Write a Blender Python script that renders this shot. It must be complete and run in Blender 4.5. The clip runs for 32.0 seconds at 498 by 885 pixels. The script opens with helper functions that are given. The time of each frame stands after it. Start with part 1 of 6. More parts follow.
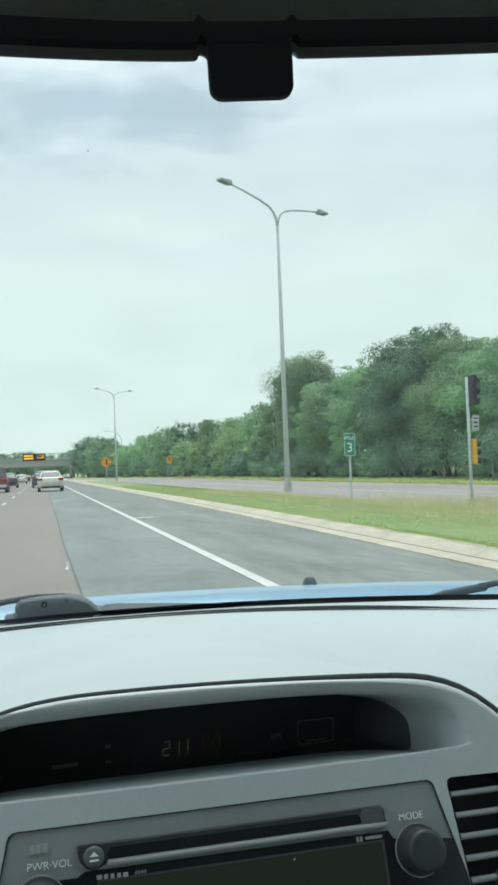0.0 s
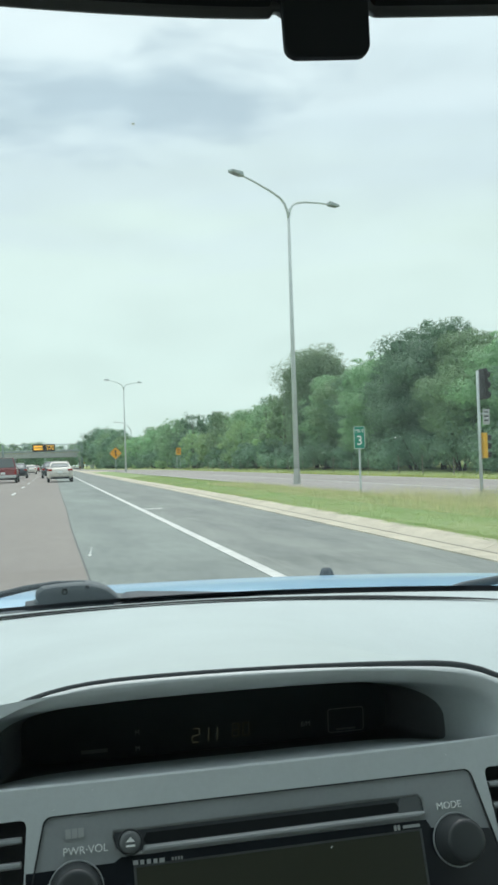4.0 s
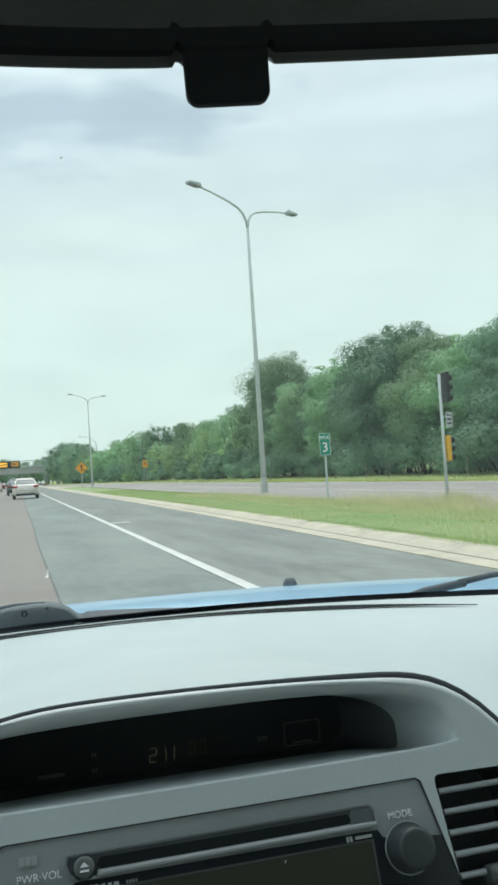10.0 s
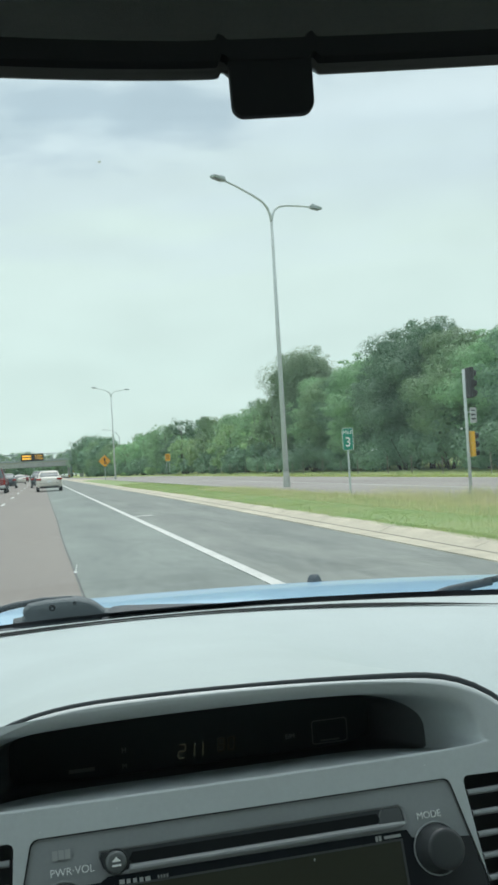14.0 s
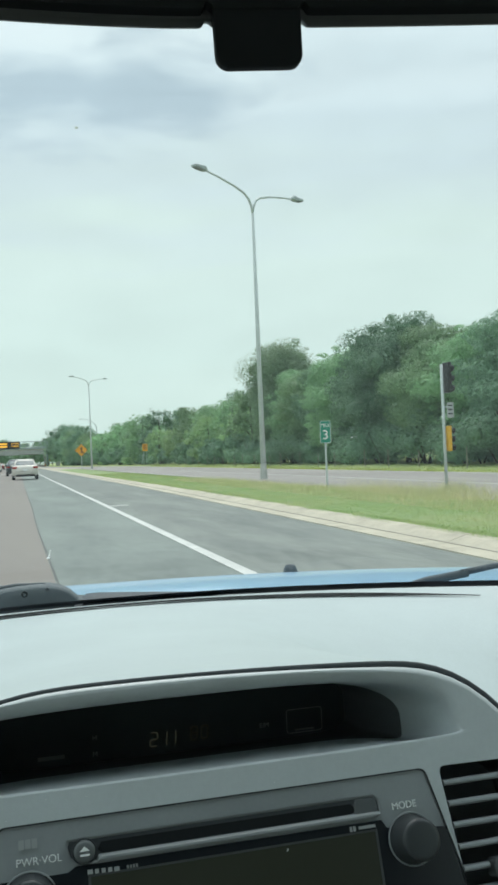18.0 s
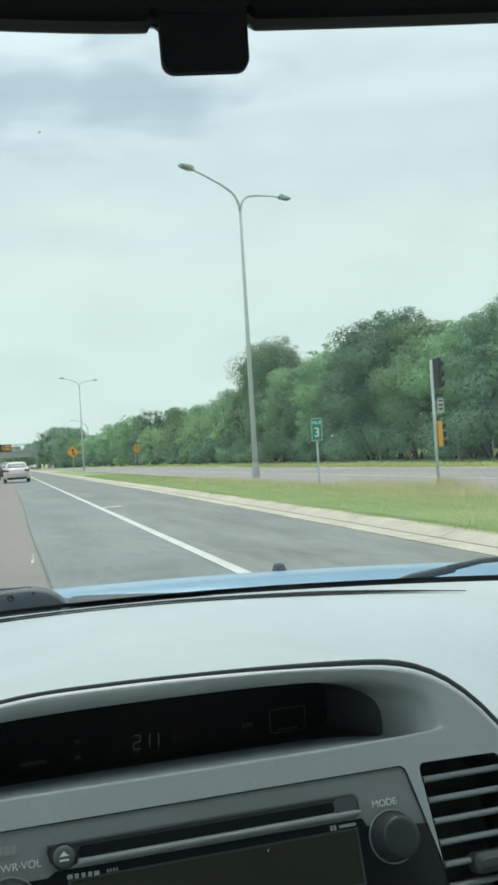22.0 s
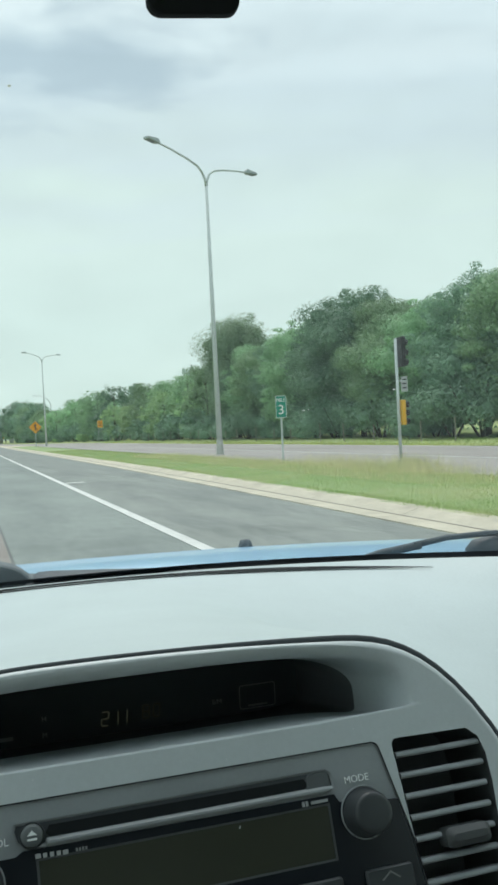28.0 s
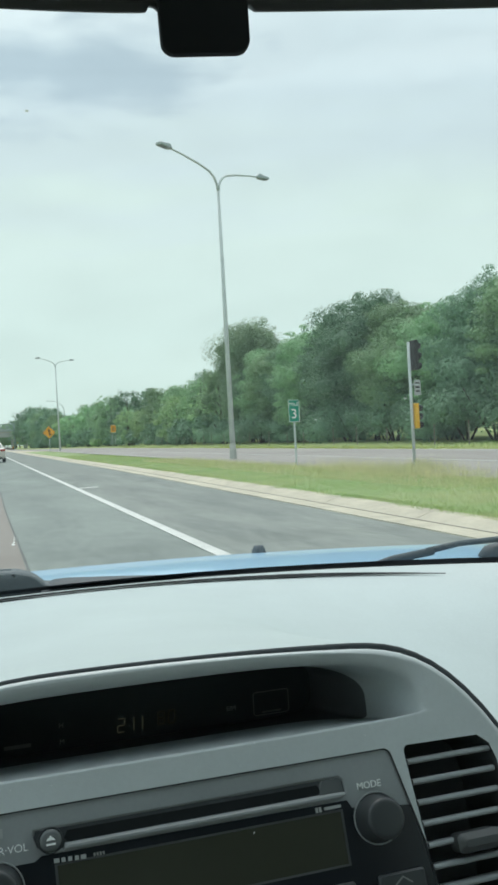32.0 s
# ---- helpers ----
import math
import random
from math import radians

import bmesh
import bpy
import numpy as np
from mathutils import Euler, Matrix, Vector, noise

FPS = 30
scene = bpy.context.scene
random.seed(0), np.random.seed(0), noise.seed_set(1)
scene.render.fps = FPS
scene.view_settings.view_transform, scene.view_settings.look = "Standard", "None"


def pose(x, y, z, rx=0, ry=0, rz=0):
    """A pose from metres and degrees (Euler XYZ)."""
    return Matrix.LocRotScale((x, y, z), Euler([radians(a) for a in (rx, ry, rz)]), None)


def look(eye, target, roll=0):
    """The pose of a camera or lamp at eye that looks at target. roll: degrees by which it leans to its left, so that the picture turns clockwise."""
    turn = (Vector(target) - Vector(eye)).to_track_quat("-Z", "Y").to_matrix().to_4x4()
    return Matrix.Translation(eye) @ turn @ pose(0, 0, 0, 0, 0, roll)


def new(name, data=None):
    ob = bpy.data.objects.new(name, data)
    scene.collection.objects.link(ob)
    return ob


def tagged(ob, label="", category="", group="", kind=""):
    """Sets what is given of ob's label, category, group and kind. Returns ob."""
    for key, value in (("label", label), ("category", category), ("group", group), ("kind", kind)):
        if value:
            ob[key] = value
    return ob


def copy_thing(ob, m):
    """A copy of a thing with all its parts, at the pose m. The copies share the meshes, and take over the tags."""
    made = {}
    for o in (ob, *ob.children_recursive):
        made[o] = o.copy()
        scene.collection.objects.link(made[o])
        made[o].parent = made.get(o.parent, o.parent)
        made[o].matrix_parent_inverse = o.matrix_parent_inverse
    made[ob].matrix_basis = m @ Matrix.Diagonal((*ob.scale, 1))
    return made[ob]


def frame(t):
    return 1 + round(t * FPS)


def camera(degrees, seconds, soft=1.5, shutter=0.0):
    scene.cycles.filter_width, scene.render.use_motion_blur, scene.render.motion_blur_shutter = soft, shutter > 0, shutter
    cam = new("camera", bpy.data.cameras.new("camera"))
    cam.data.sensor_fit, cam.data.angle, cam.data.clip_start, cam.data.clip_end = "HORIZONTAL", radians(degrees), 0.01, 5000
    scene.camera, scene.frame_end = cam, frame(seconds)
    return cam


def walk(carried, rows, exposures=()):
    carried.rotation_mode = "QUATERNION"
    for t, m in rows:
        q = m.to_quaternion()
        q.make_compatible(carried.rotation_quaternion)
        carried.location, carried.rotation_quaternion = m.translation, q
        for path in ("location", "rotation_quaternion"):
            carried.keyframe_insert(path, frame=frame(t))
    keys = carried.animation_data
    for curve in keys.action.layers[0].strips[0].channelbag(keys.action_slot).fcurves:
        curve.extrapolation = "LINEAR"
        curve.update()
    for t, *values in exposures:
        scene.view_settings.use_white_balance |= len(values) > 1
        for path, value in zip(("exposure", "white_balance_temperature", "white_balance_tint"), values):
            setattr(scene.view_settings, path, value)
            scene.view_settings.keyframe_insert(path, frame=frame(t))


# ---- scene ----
from mathutils import geometry

cam = camera(31.56, 32.0, soft=3.0)
# Seconds, place in metres, turn in degrees: a phone held still between the front seats of a car.
PATH = [
    (0.0, 0.0003, -0.0000, 1.1198, 91.64, 2.24, -13.16),
    (0.5, -0.0013, -0.0013, 1.1207, 91.92, 2.48, -13.21),
    (1.0, -0.0038, 0.0022, 1.1186, 91.81, 2.59, -12.95),
    (1.5, -0.0032, 0.0074, 1.1163, 91.54, 2.52, -13.06),
    (2.0, -0.0017, 0.0066, 1.1170, 91.25, 2.80, -13.34),
    (2.5, -0.0036, 0.0036, 1.1191, 91.66, 2.63, -13.07),
    (3.0, -0.0067, 0.0083, 1.1173, 91.28, 2.24, -13.00),
    (3.5, -0.0136, 0.0117, 1.1151, 91.10, 1.78, -12.57),
    (5.5, -0.0068, 0.0004, 1.1188, 91.48, 2.07, -12.92),
    (6.0, -0.0041, 0.0028, 1.1178, 91.43, 2.55, -13.26),
    (6.5, 0.0039, -0.0042, 1.1212, 91.72, 3.03, -13.57),
    (7.0, -0.0013, 0.0004, 1.1202, 92.05, 2.49, -13.75),
    (7.5, -0.0032, 0.0005, 1.1211, 92.08, 2.30, -14.25),
    (8.0, -0.0079, 0.0035, 1.1200, 91.83, 2.47, -14.10),
    (8.5, -0.0024, 0.0009, 1.1201, 91.93, 2.26, -13.99),
    (9.0, -0.0086, 0.0038, 1.1198, 92.00, 1.51, -14.44),
    (9.5, -0.0037, 0.0022, 1.1196, 91.87, 2.36, -14.83),
    (10.0, -0.0020, 0.0007, 1.1208, 91.68, 3.71, -14.72),
    (10.5, 0.0016, 0.0005, 1.1203, 91.63, 3.66, -14.56),
    (11.0, -0.0050, 0.0071, 1.1166, 91.10, 2.66, -14.31),
    (11.5, -0.0136, 0.0146, 1.1176, 90.49, 2.99, -13.94),
    (12.0, -0.0070, 0.0052, 1.1220, 90.58, 3.90, -13.77),
    (12.5, -0.0093, 0.0090, 1.1198, 90.82, 3.56, -13.47),
    (13.0, -0.0111, 0.0046, 1.1215, 91.08, 3.44, -13.15),
    (13.5, -0.0096, -0.0020, 1.1249, 91.50, 3.36, -13.05),
    (15.5, -0.0023, 0.0091, 1.1207, 90.78, 3.14, -14.23),
    (16.0, -0.0055, 0.0109, 1.1205, 90.85, 3.06, -13.87),
    (16.5, -0.0086, 0.0091, 1.1215, 91.17, 2.49, -13.79),
    (17.0, -0.0087, 0.0061, 1.1231, 91.25, 2.65, -14.15),
    (17.5, -0.0030, 0.0106, 1.1180, 90.96, 2.42, -14.45),
    (18.0, -0.0052, 0.0097, 1.1198, 90.77, 2.43, -14.74),
    (18.5, -0.0020, 0.0049, 1.1222, 90.96, 3.25, -14.91),
    (19.0, -0.0065, 0.0089, 1.1206, 90.86, 2.98, -14.90),
    (19.5, 0.0045, 0.0037, 1.1220, 91.02, 2.75, -15.15),
    (20.0, -0.0019, 0.0114, 1.1185, 90.94, 2.42, -15.27),
    (20.5, -0.0106, 0.0065, 1.1233, 90.71, 2.05, -15.04),
    (21.0, -0.0032, 0.0079, 1.1211, 90.66, 2.60, -14.98),
    (21.5, -0.0018, 0.0080, 1.1209, 90.74, 3.17, -14.94),
    (22.0, 0.0034, 0.0073, 1.1206, 90.66, 3.46, -15.26),
    (22.5, 0.0056, 0.0090, 1.1195, 90.57, 3.30, -15.61),
    (23.0, -0.0037, 0.0110, 1.1195, 90.62, 2.19, -15.88),
    (23.5, -0.0089, 0.0124, 1.1193, 90.68, 1.90, -16.18),
    (24.0, -0.0068, 0.0113, 1.1205, 90.60, 2.41, -16.36),
    (24.5, 0.0081, 0.0088, 1.1204, 90.24, 3.71, -16.67),
    (25.0, 0.0051, 0.0140, 1.1197, 89.77, 4.06, -16.75),
    (25.5, 0.0043, 0.0164, 1.1192, 89.36, 3.80, -17.04),
    (26.0, 0.0018, 0.0179, 1.1188, 88.99, 3.64, -17.05),
    (26.5, -0.0031, 0.0180, 1.1195, 88.86, 2.74, -17.11),
    (28.5, 0.0020, 0.0175, 1.1187, 89.14, 3.17, -17.85),
    (29.0, 0.0023, 0.0143, 1.1203, 89.24, 3.30, -18.05),
    (29.5, 0.0035, 0.0126, 1.1199, 89.16, 3.86, -17.31),
    (30.0, 0.0026, 0.0150, 1.1203, 89.02, 3.62, -16.52),
    (30.5, 0.0077, 0.0122, 1.1199, 89.26, 3.79, -16.55),
    (31.0, 0.0019, 0.0134, 1.1196, 89.37, 3.67, -16.85),
    (31.5, 0.0052, 0.0137, 1.1181, 89.26, 3.46, -16.93),
    (32.0, -0.0009, 0.0102, 1.1226, 89.35, 3.23, -16.75),
]
walk(cam, [(t, pose(x, y, z, rx, ry, rz)) for t, x, y, z, rx, ry, rz in PATH], exposures=[(0.0, 0.10), (9.0, 0.10), (12.5, 0.04), (16.0, 0.02), (32.0, 0.02)])

# ---- sky and sun: a bright overcast afternoon ----
SUN_UP, SUN_ROUND = radians(60), radians(12)
world = bpy.data.worlds.new("overcast_sky")
scene.world = world
world.use_nodes = True
wn, wl = world.node_tree.nodes, world.node_tree.links
wn.clear()


def wnode(kind, **values):
    n = wn.new(kind)
    for k, v in values.items():
        if k in n.inputs:
            n.inputs[k].default_value = v
    return n


out = wnode("ShaderNodeOutputWorld")
back = wnode("ShaderNodeBackground", Strength=1.0)
sky = wnode("ShaderNodeTexSky")
sky.sky_type, sky.sun_disc = "NISHITA", False
sky.sun_elevation, sky.sun_rotation = SUN_UP, SUN_ROUND
dim = wnode("ShaderNodeVectorMath")
dim.operation = "SCALE"
dim.inputs["Scale"].default_value = 0.08
wl.new(sky.outputs[0], dim.inputs[0])
coord = wnode("ShaderNodeTexCoord")
stretch = wnode("ShaderNodeMapping")
stretch.inputs["Scale"].default_value = (2.6, 2.6, 15.0)
stretch.inputs["Location"].default_value = (0.3, 0.1, 0.45)
wl.new(coord.outputs["Generated"], stretch.inputs["Vector"])
banks = wnode("ShaderNodeTexNoise", Scale=1.3, Detail=6.0, Roughness=0.5, Distortion=0.15)
wl.new(stretch.outputs[0], banks.inputs["Vector"])
ramp = wnode("ShaderNodeValToRGB")
ramp.color_ramp.elements[0].position, ramp.color_ramp.elements[0].color = 0.0, (0.660, 0.85, 0.80, 1)
ramp.color_ramp.elements[1].position, ramp.color_ramp.elements[1].color = 0.50, (0.815, 0.96, 0.975, 1)
# pale near the horizon, a greyer belt higher up, bright overhead
high = wnode("ShaderNodeSeparateXYZ")
wl.new(coord.outputs["Generated"], high.inputs[0])
belt = wnode("ShaderNodeMath")
belt.operation = "MULTIPLY_ADD"
belt.inputs[1].default_value, belt.inputs[2].default_value = 0.22, -0.11
wl.new(banks.outputs["Fac"], belt.inputs[0])
lift = wnode("ShaderNodeMath")
lift.operation = "ADD"
wl.new(high.outputs[2], lift.inputs[0])
wl.new(belt.outputs[0], lift.inputs[1])
wl.new(lift.outputs[0], ramp.inputs[0])
for where, tone in ((0.22, (0.70, 0.875, 0.825)), (0.285, (0.655, 0.81, 0.815)), (0.345, (0.635, 0.785, 0.82)), (0.40, (0.73, 0.885, 0.915))):
    ramp.color_ramp.elements.new(where).color = (*tone, 1)
# one heavier bank of cloud over the road ahead
aim = wnode("ShaderNodeVectorMath")
aim.operation = "SUBTRACT"
aim.inputs[1].default_value = (0.055, 0.922, 0.385)
wl.new(coord.outputs["Generated"], aim.inputs[0])
flat = wnode("ShaderNodeMapping")
flat.inputs["Scale"].default_value = (5.5, 5.5, 19.0)
wl.new(aim.outputs[0], flat.inputs["Vector"])
size = wnode("ShaderNodeVectorMath")
size.operation = "LENGTH"
wl.new(flat.outputs[0], size.inputs[0])
torn = wnode("ShaderNodeTexNoise", Scale=5.0, Detail=7.0, Roughness=0.58, Distortion=0.25)
pull = wnode("ShaderNodeMapping")
pull.inputs["Scale"].default_value = (1.3, 1.3, 4.0)
wl.new(coord.outputs["Generated"], pull.inputs["Vector"])
wl.new(pull.outputs[0], torn.inputs["Vector"])
addn = wnode("ShaderNodeMath")
addn.operation = "MULTIPLY_ADD"
addn.inputs[1].default_value = 3.2
addn.inputs[2].default_value = -1.6
wl.new(torn.outputs["Fac"], addn.inputs[0])
summ = wnode("ShaderNodeMath")
summ.operation = "ADD"
wl.new(size.outputs["Value"], summ.inputs[0])
wl.new(addn.outputs[0], summ.inputs[1])
bank = wnode("ShaderNodeMapRange")
for k, v in ((1, 0.35), (2, 1.20), (3, 0.72), (4, 0.0)):
    bank.inputs[k].default_value = v
wl.new(summ.outputs[0], bank.inputs[0])
heavy = wnode("ShaderNodeMix")
heavy.data_type = "RGBA"
heavy.inputs[7].default_value = (0.43, 0.58, 0.66, 1)
wl.new(bank.outputs[0], heavy.inputs[0])
wl.new(ramp.outputs[0], heavy.inputs[6])
wisp = wnode("ShaderNodeMapRange")
for k, v in ((1, 0.36), (2, 0.64), (3, 0.962), (4, 1.03)):
    wisp.inputs[k].default_value = v
wl.new(torn.outputs["Fac"], wisp.inputs[0])
streak = wnode("ShaderNodeVectorMath")
streak.operation = "SCALE"
wl.new(heavy.outputs[2], streak.inputs[0])
wl.new(wisp.outputs[0], streak.inputs["Scale"])
veil = wnode("ShaderNodeMix")
veil.data_type = "RGBA"
veil.inputs[0].default_value = 0.93
wl.new(dim.outputs[0], veil.inputs[6])
wl.new(streak.outputs[0], veil.inputs[7])
wl.new(veil.outputs[2], back.inputs["Color"])
wl.new(back.outputs[0], out.inputs[0])

sun = new("sun", bpy.data.lights.new("sun", "SUN"))
sun.data.energy, sun.data.angle, sun.data.color = 1.5, radians(25), (1.0, 0.97, 0.92)
sun.matrix_world = look((0, 0, 50), (-math.sin(SUN_ROUND), -math.cos(SUN_ROUND), 50 - math.tan(SUN_UP)))


# ---- materials ----
def material(name, colour, rough=0.6, metal=0.0, vary=0.0, scale=5.0, second=None, fine=60.0, bump=0.0, bump_scale=200.0, coat=0.0, per_object=0.0, island=0.0, spec=0.5, stretch_by=(1, 1, 1)):
    """Principled paint with two scales of variation and fine relief."""
    m = bpy.data.materials.new(name)
    m.use_nodes = True
    n, l = m.node_tree.nodes, m.node_tree.links
    b = n["Principled BSDF"]
    b.inputs["Roughness"].default_value, b.inputs["Metallic"].default_value = rough, metal
    b.inputs["Coat Weight"].default_value, b.inputs["Coat Roughness"].default_value = coat, 0.06
    b.inputs["Specular IOR Level"].default_value = spec
    b.inputs["Base Color"].default_value = (*colour, 1)
    if not (vary or bump or per_object or island):
        return m
    tc, mp = n.new("ShaderNodeTexCoord"), n.new("ShaderNodeMapping")
    mp.inputs["Scale"].default_value = stretch_by
    l.new(tc.outputs["Object"], mp.inputs["Vector"])
    last = None
    if vary:
        low = tuple(c * (1 - vary) for c in colour) if second is None else second
        n1, n2, mixf, r = n.new("ShaderNodeTexNoise"), n.new("ShaderNodeTexNoise"), n.new("ShaderNodeMath"), n.new("ShaderNodeMix")
        n1.inputs["Scale"].default_value, n2.inputs["Scale"].default_value = scale, fine
        n1.inputs["Detail"].default_value, n2.inputs["Detail"].default_value = 5, 4
        l.new(mp.outputs[0], n1.inputs["Vector"])
        l.new(mp.outputs[0], n2.inputs["Vector"])
        mixf.operation = "MULTIPLY_ADD"
        mixf.inputs[1].default_value = 0.45
        l.new(n2.outputs["Fac"], mixf.inputs[0])
        l.new(n1.outputs["Fac"], mixf.inputs[2])
        mr = n.new("ShaderNodeMapRange")
        mr.inputs[1].default_value, mr.inputs[2].default_value = 0.5, 0.95
        l.new(mixf.outputs[0], mr.inputs[0])
        r.data_type = "RGBA"
        r.inputs[6].default_value, r.inputs[7].default_value = (*low, 1), (*colour, 1)
        l.new(mr.outputs[0], r.inputs[0])
        last = r.outputs[2]
    if per_object or island:
        hs = n.new("ShaderNodeHueSaturation")
        if last is None:
            hs.inputs["Color"].default_value = (*colour, 1)
        else:
            l.new(last, hs.inputs["Color"])
        src = n.new("ShaderNodeObjectInfo").outputs["Random"] if per_object else n.new("ShaderNodeNewGeometry").outputs["Random Per Island"]
        v = n.new("ShaderNodeMapRange")
        amount = per_object or island
        v.inputs[3].default_value, v.inputs[4].default_value = 1 - amount, 1 + amount
        l.new(src, v.inputs[0])
        l.new(v.outputs[0], hs.inputs["Value"])
        last = hs.outputs[0]
    if last is not None:
        l.new(last, b.inputs["Base Color"])
    if bump:
        bn, bt = n.new("ShaderNodeBump"), n.new("ShaderNodeTexNoise")
        bt.inputs["Scale"].default_value, bt.inputs["Detail"].default_value = bump_scale, 3
        bn.inputs["Strength"].default_value, bn.inputs["Distance"].default_value = bump, 0.002
        l.new(mp.outputs[0], bt.inputs["Vector"])
        l.new(bt.outputs["Fac"], bn.inputs["Height"])
        l.new(bn.outputs[0], b.inputs["Normal"])
    return m


def tint_by_tree(m):
    """Each tree a little lighter, darker, bluer or yellower than the next."""
    n, l = m.node_tree.nodes, m.node_tree.links
    b = n["Principled BSDF"]
    src = b.inputs["Base Color"].links[0].from_socket
    info, hs = n.new("ShaderNodeObjectInfo"), n.new("ShaderNodeHueSaturation")
    for target, lo, hi in (("Value", 0.95, 1.56), ("Hue", 0.488, 0.510)):
        mr = n.new("ShaderNodeMapRange")
        mr.inputs[3].default_value, mr.inputs[4].default_value = lo, hi
        l.new(info.outputs["Random"], mr.inputs[0])
        l.new(mr.outputs[0], hs.inputs[target])
    l.new(src, hs.inputs["Color"])
    hs.inputs["Saturation"].default_value = 0.82
    l.new(hs.outputs[0], b.inputs["Base Color"])


def leaf_material(name, colour, second):
    m = material(name, colour, rough=0.55, vary=0.5, second=second, scale=0.45, fine=3.0, island=0.13, spec=0.3)
    tint_by_tree(m)
    n, l = m.node_tree.nodes, m.node_tree.links
    b = n["Principled BSDF"]
    tr, mix = n.new("ShaderNodeBsdfTranslucent"), n.new("ShaderNodeMixShader")
    mix.inputs[0].default_value = 0.28
    l.new(b.inputs["Base Color"].links[0].from_socket, tr.inputs["Color"])
    l.new(b.outputs[0], mix.inputs[1])
    l.new(tr.outputs[0], mix.inputs[2])
    l.new(mix.outputs[0], n["Material Output"].inputs[0])
    return m


def blade_material(name, colour, second):
    m = material(name, colour, rough=0.7, vary=0.6, second=second, scale=0.5, fine=2.4, island=0.14, spec=0.1)
    n, l = m.node_tree.nodes, m.node_tree.links
    b = n["Principled BSDF"]
    tr, mix = n.new("ShaderNodeBsdfTranslucent"), n.new("ShaderNodeMixShader")
    mix.inputs[0].default_value = 0.5
    l.new(b.inputs["Base Color"].links[0].from_socket, tr.inputs["Color"])
    l.new(b.outputs[0], mix.inputs[1])
    l.new(tr.outputs[0], mix.inputs[2])
    l.new(mix.outputs[0], n["Material Output"].inputs[0])
    return m


def glass_material(name, amount=1.0, tint=(1, 1, 1), film=0.03):
    m = bpy.data.materials.new(name)
    m.use_nodes = True
    n, l = m.node_tree.nodes, m.node_tree.links
    n.clear()
    o, t, g, x = (n.new("ShaderNode" + k) for k in ("OutputMaterial", "BsdfTransparent", "BsdfGlossy", "MixShader"))
    t.inputs[0].default_value = (*tint, 1)
    g.inputs["Roughness"].default_value = 0.02
    x.inputs[0].default_value = amount
    l.new(t.outputs[0], x.inputs[1])
    l.new(g.outputs[0], x.inputs[2])
    # a thin film of dust on the glass
    d, y = n.new("ShaderNodeBsdfTranslucent"), n.new("ShaderNodeMixShader")
    d.inputs[0].default_value = (0.62, 0.80, 0.86, 1)
    y.inputs[0].default_value = film
    l.new(x.outputs[0], y.inputs[1])
    l.new(d.outputs[0], y.inputs[2])
    l.new(y.outputs[0], o.inputs[0])
    return m


M_DASH = material("dash_vinyl", (0.530, 0.608, 0.614), rough=0.42, vary=0.10, scale=9, fine=300, bump=0.12, bump_scale=900)
M_TRIM = material("centre_trim_plastic", (0.582, 0.637, 0.655), rough=0.40, vary=0.10, scale=14, fine=400, bump=0.06, bump_scale=1200)
M_RUBBER = material("grey_rubber_seam", (0.062, 0.072, 0.078), rough=0.8, spec=0.2)
M_SLOT = material("black_slot", (0.016, 0.019, 0.021), rough=0.8, spec=0.12)
M_FRIT = material("printed_glass_edge", (0.030, 0.041, 0.055), rough=0.4)
M_SEAM = material("dark_rubber_seam", (0.032, 0.036, 0.038), rough=0.85, spec=0.15)
M_RADIO = material("radio_front_plastic", (0.315, 0.343, 0.356), rough=0.32, vary=0.12, scale=25, fine=500)
# same front as M_RADIO, with the dark reflection put into its colour
M_RADIO_DARK_REFLECTION = material("radio_front_dark_reflection", (0.014, 0.018, 0.023), rough=0.16, spec=0.28)
M_BLACK = material("black_plastic", (0.075, 0.083, 0.086), rough=0.45, bump=0.05, bump_scale=900)
# bezel plastic whose dark tone also stands in for shade in the recess
M_BEZEL_SHADE = material("bezel_with_recess_shade", (0.135, 0.148, 0.155), rough=0.6, spec=0.3)
M_LEVER = material("matt_black_plastic", (0.024, 0.027, 0.030), rough=0.7, spec=0.15)
M_VOID = material("black_recess", (0.16, 0.177, 0.182), rough=0.8)
M_KNOB = material("soft_black_knob", (0.050, 0.057, 0.062), rough=0.38, bump=0.05, bump_scale=1500)
M_EJECT = material("shiny_grey_button", (0.13, 0.145, 0.15), rough=0.2)
M_TRAY = material("slot_tray_plastic", (0.060, 0.068, 0.074), rough=0.35, spec=0.3)
# tray plastic again, paler to show the light on the slot's end
M_RAMP_END_LIT = material("lit_slot_end", (0.105, 0.118, 0.124), rough=0.3)
M_SCREEN = material("unlit_display", (0.042, 0.046, 0.033), rough=0.2, spec=0.4)
M_CLOCK = material("smoked_clock_window", (0.075, 0.090, 0.095), rough=0.35, spec=0.2)
M_PRINT = material("pale_print", (0.92, 0.95, 0.95), rough=0.6)
M_MARK = material("grey_print", (0.40, 0.425, 0.43), rough=0.6)
M_PRINT_DIM = material("faded_print", (0.24, 0.255, 0.255), rough=0.6)
M_SLAT = material("vent_slat_plastic", (0.33, 0.36, 0.375), rough=0.42, bump=0.05, bump_scale=900)
M_CHROME = material("satin_metal", (0.55, 0.56, 0.56), rough=0.28, metal=1.0)
M_PAINT_BLUE = material("light_blue_paint", (0.300, 0.540, 0.780), rough=0.42, metal=0.0, vary=0.04, scale=4, fine=900, coat=0.5)
M_COVER = material("faded_grey_plastic", (0.110, 0.135, 0.148), rough=0.65, vary=0.3, scale=30, fine=300, bump=0.1, bump_scale=600)
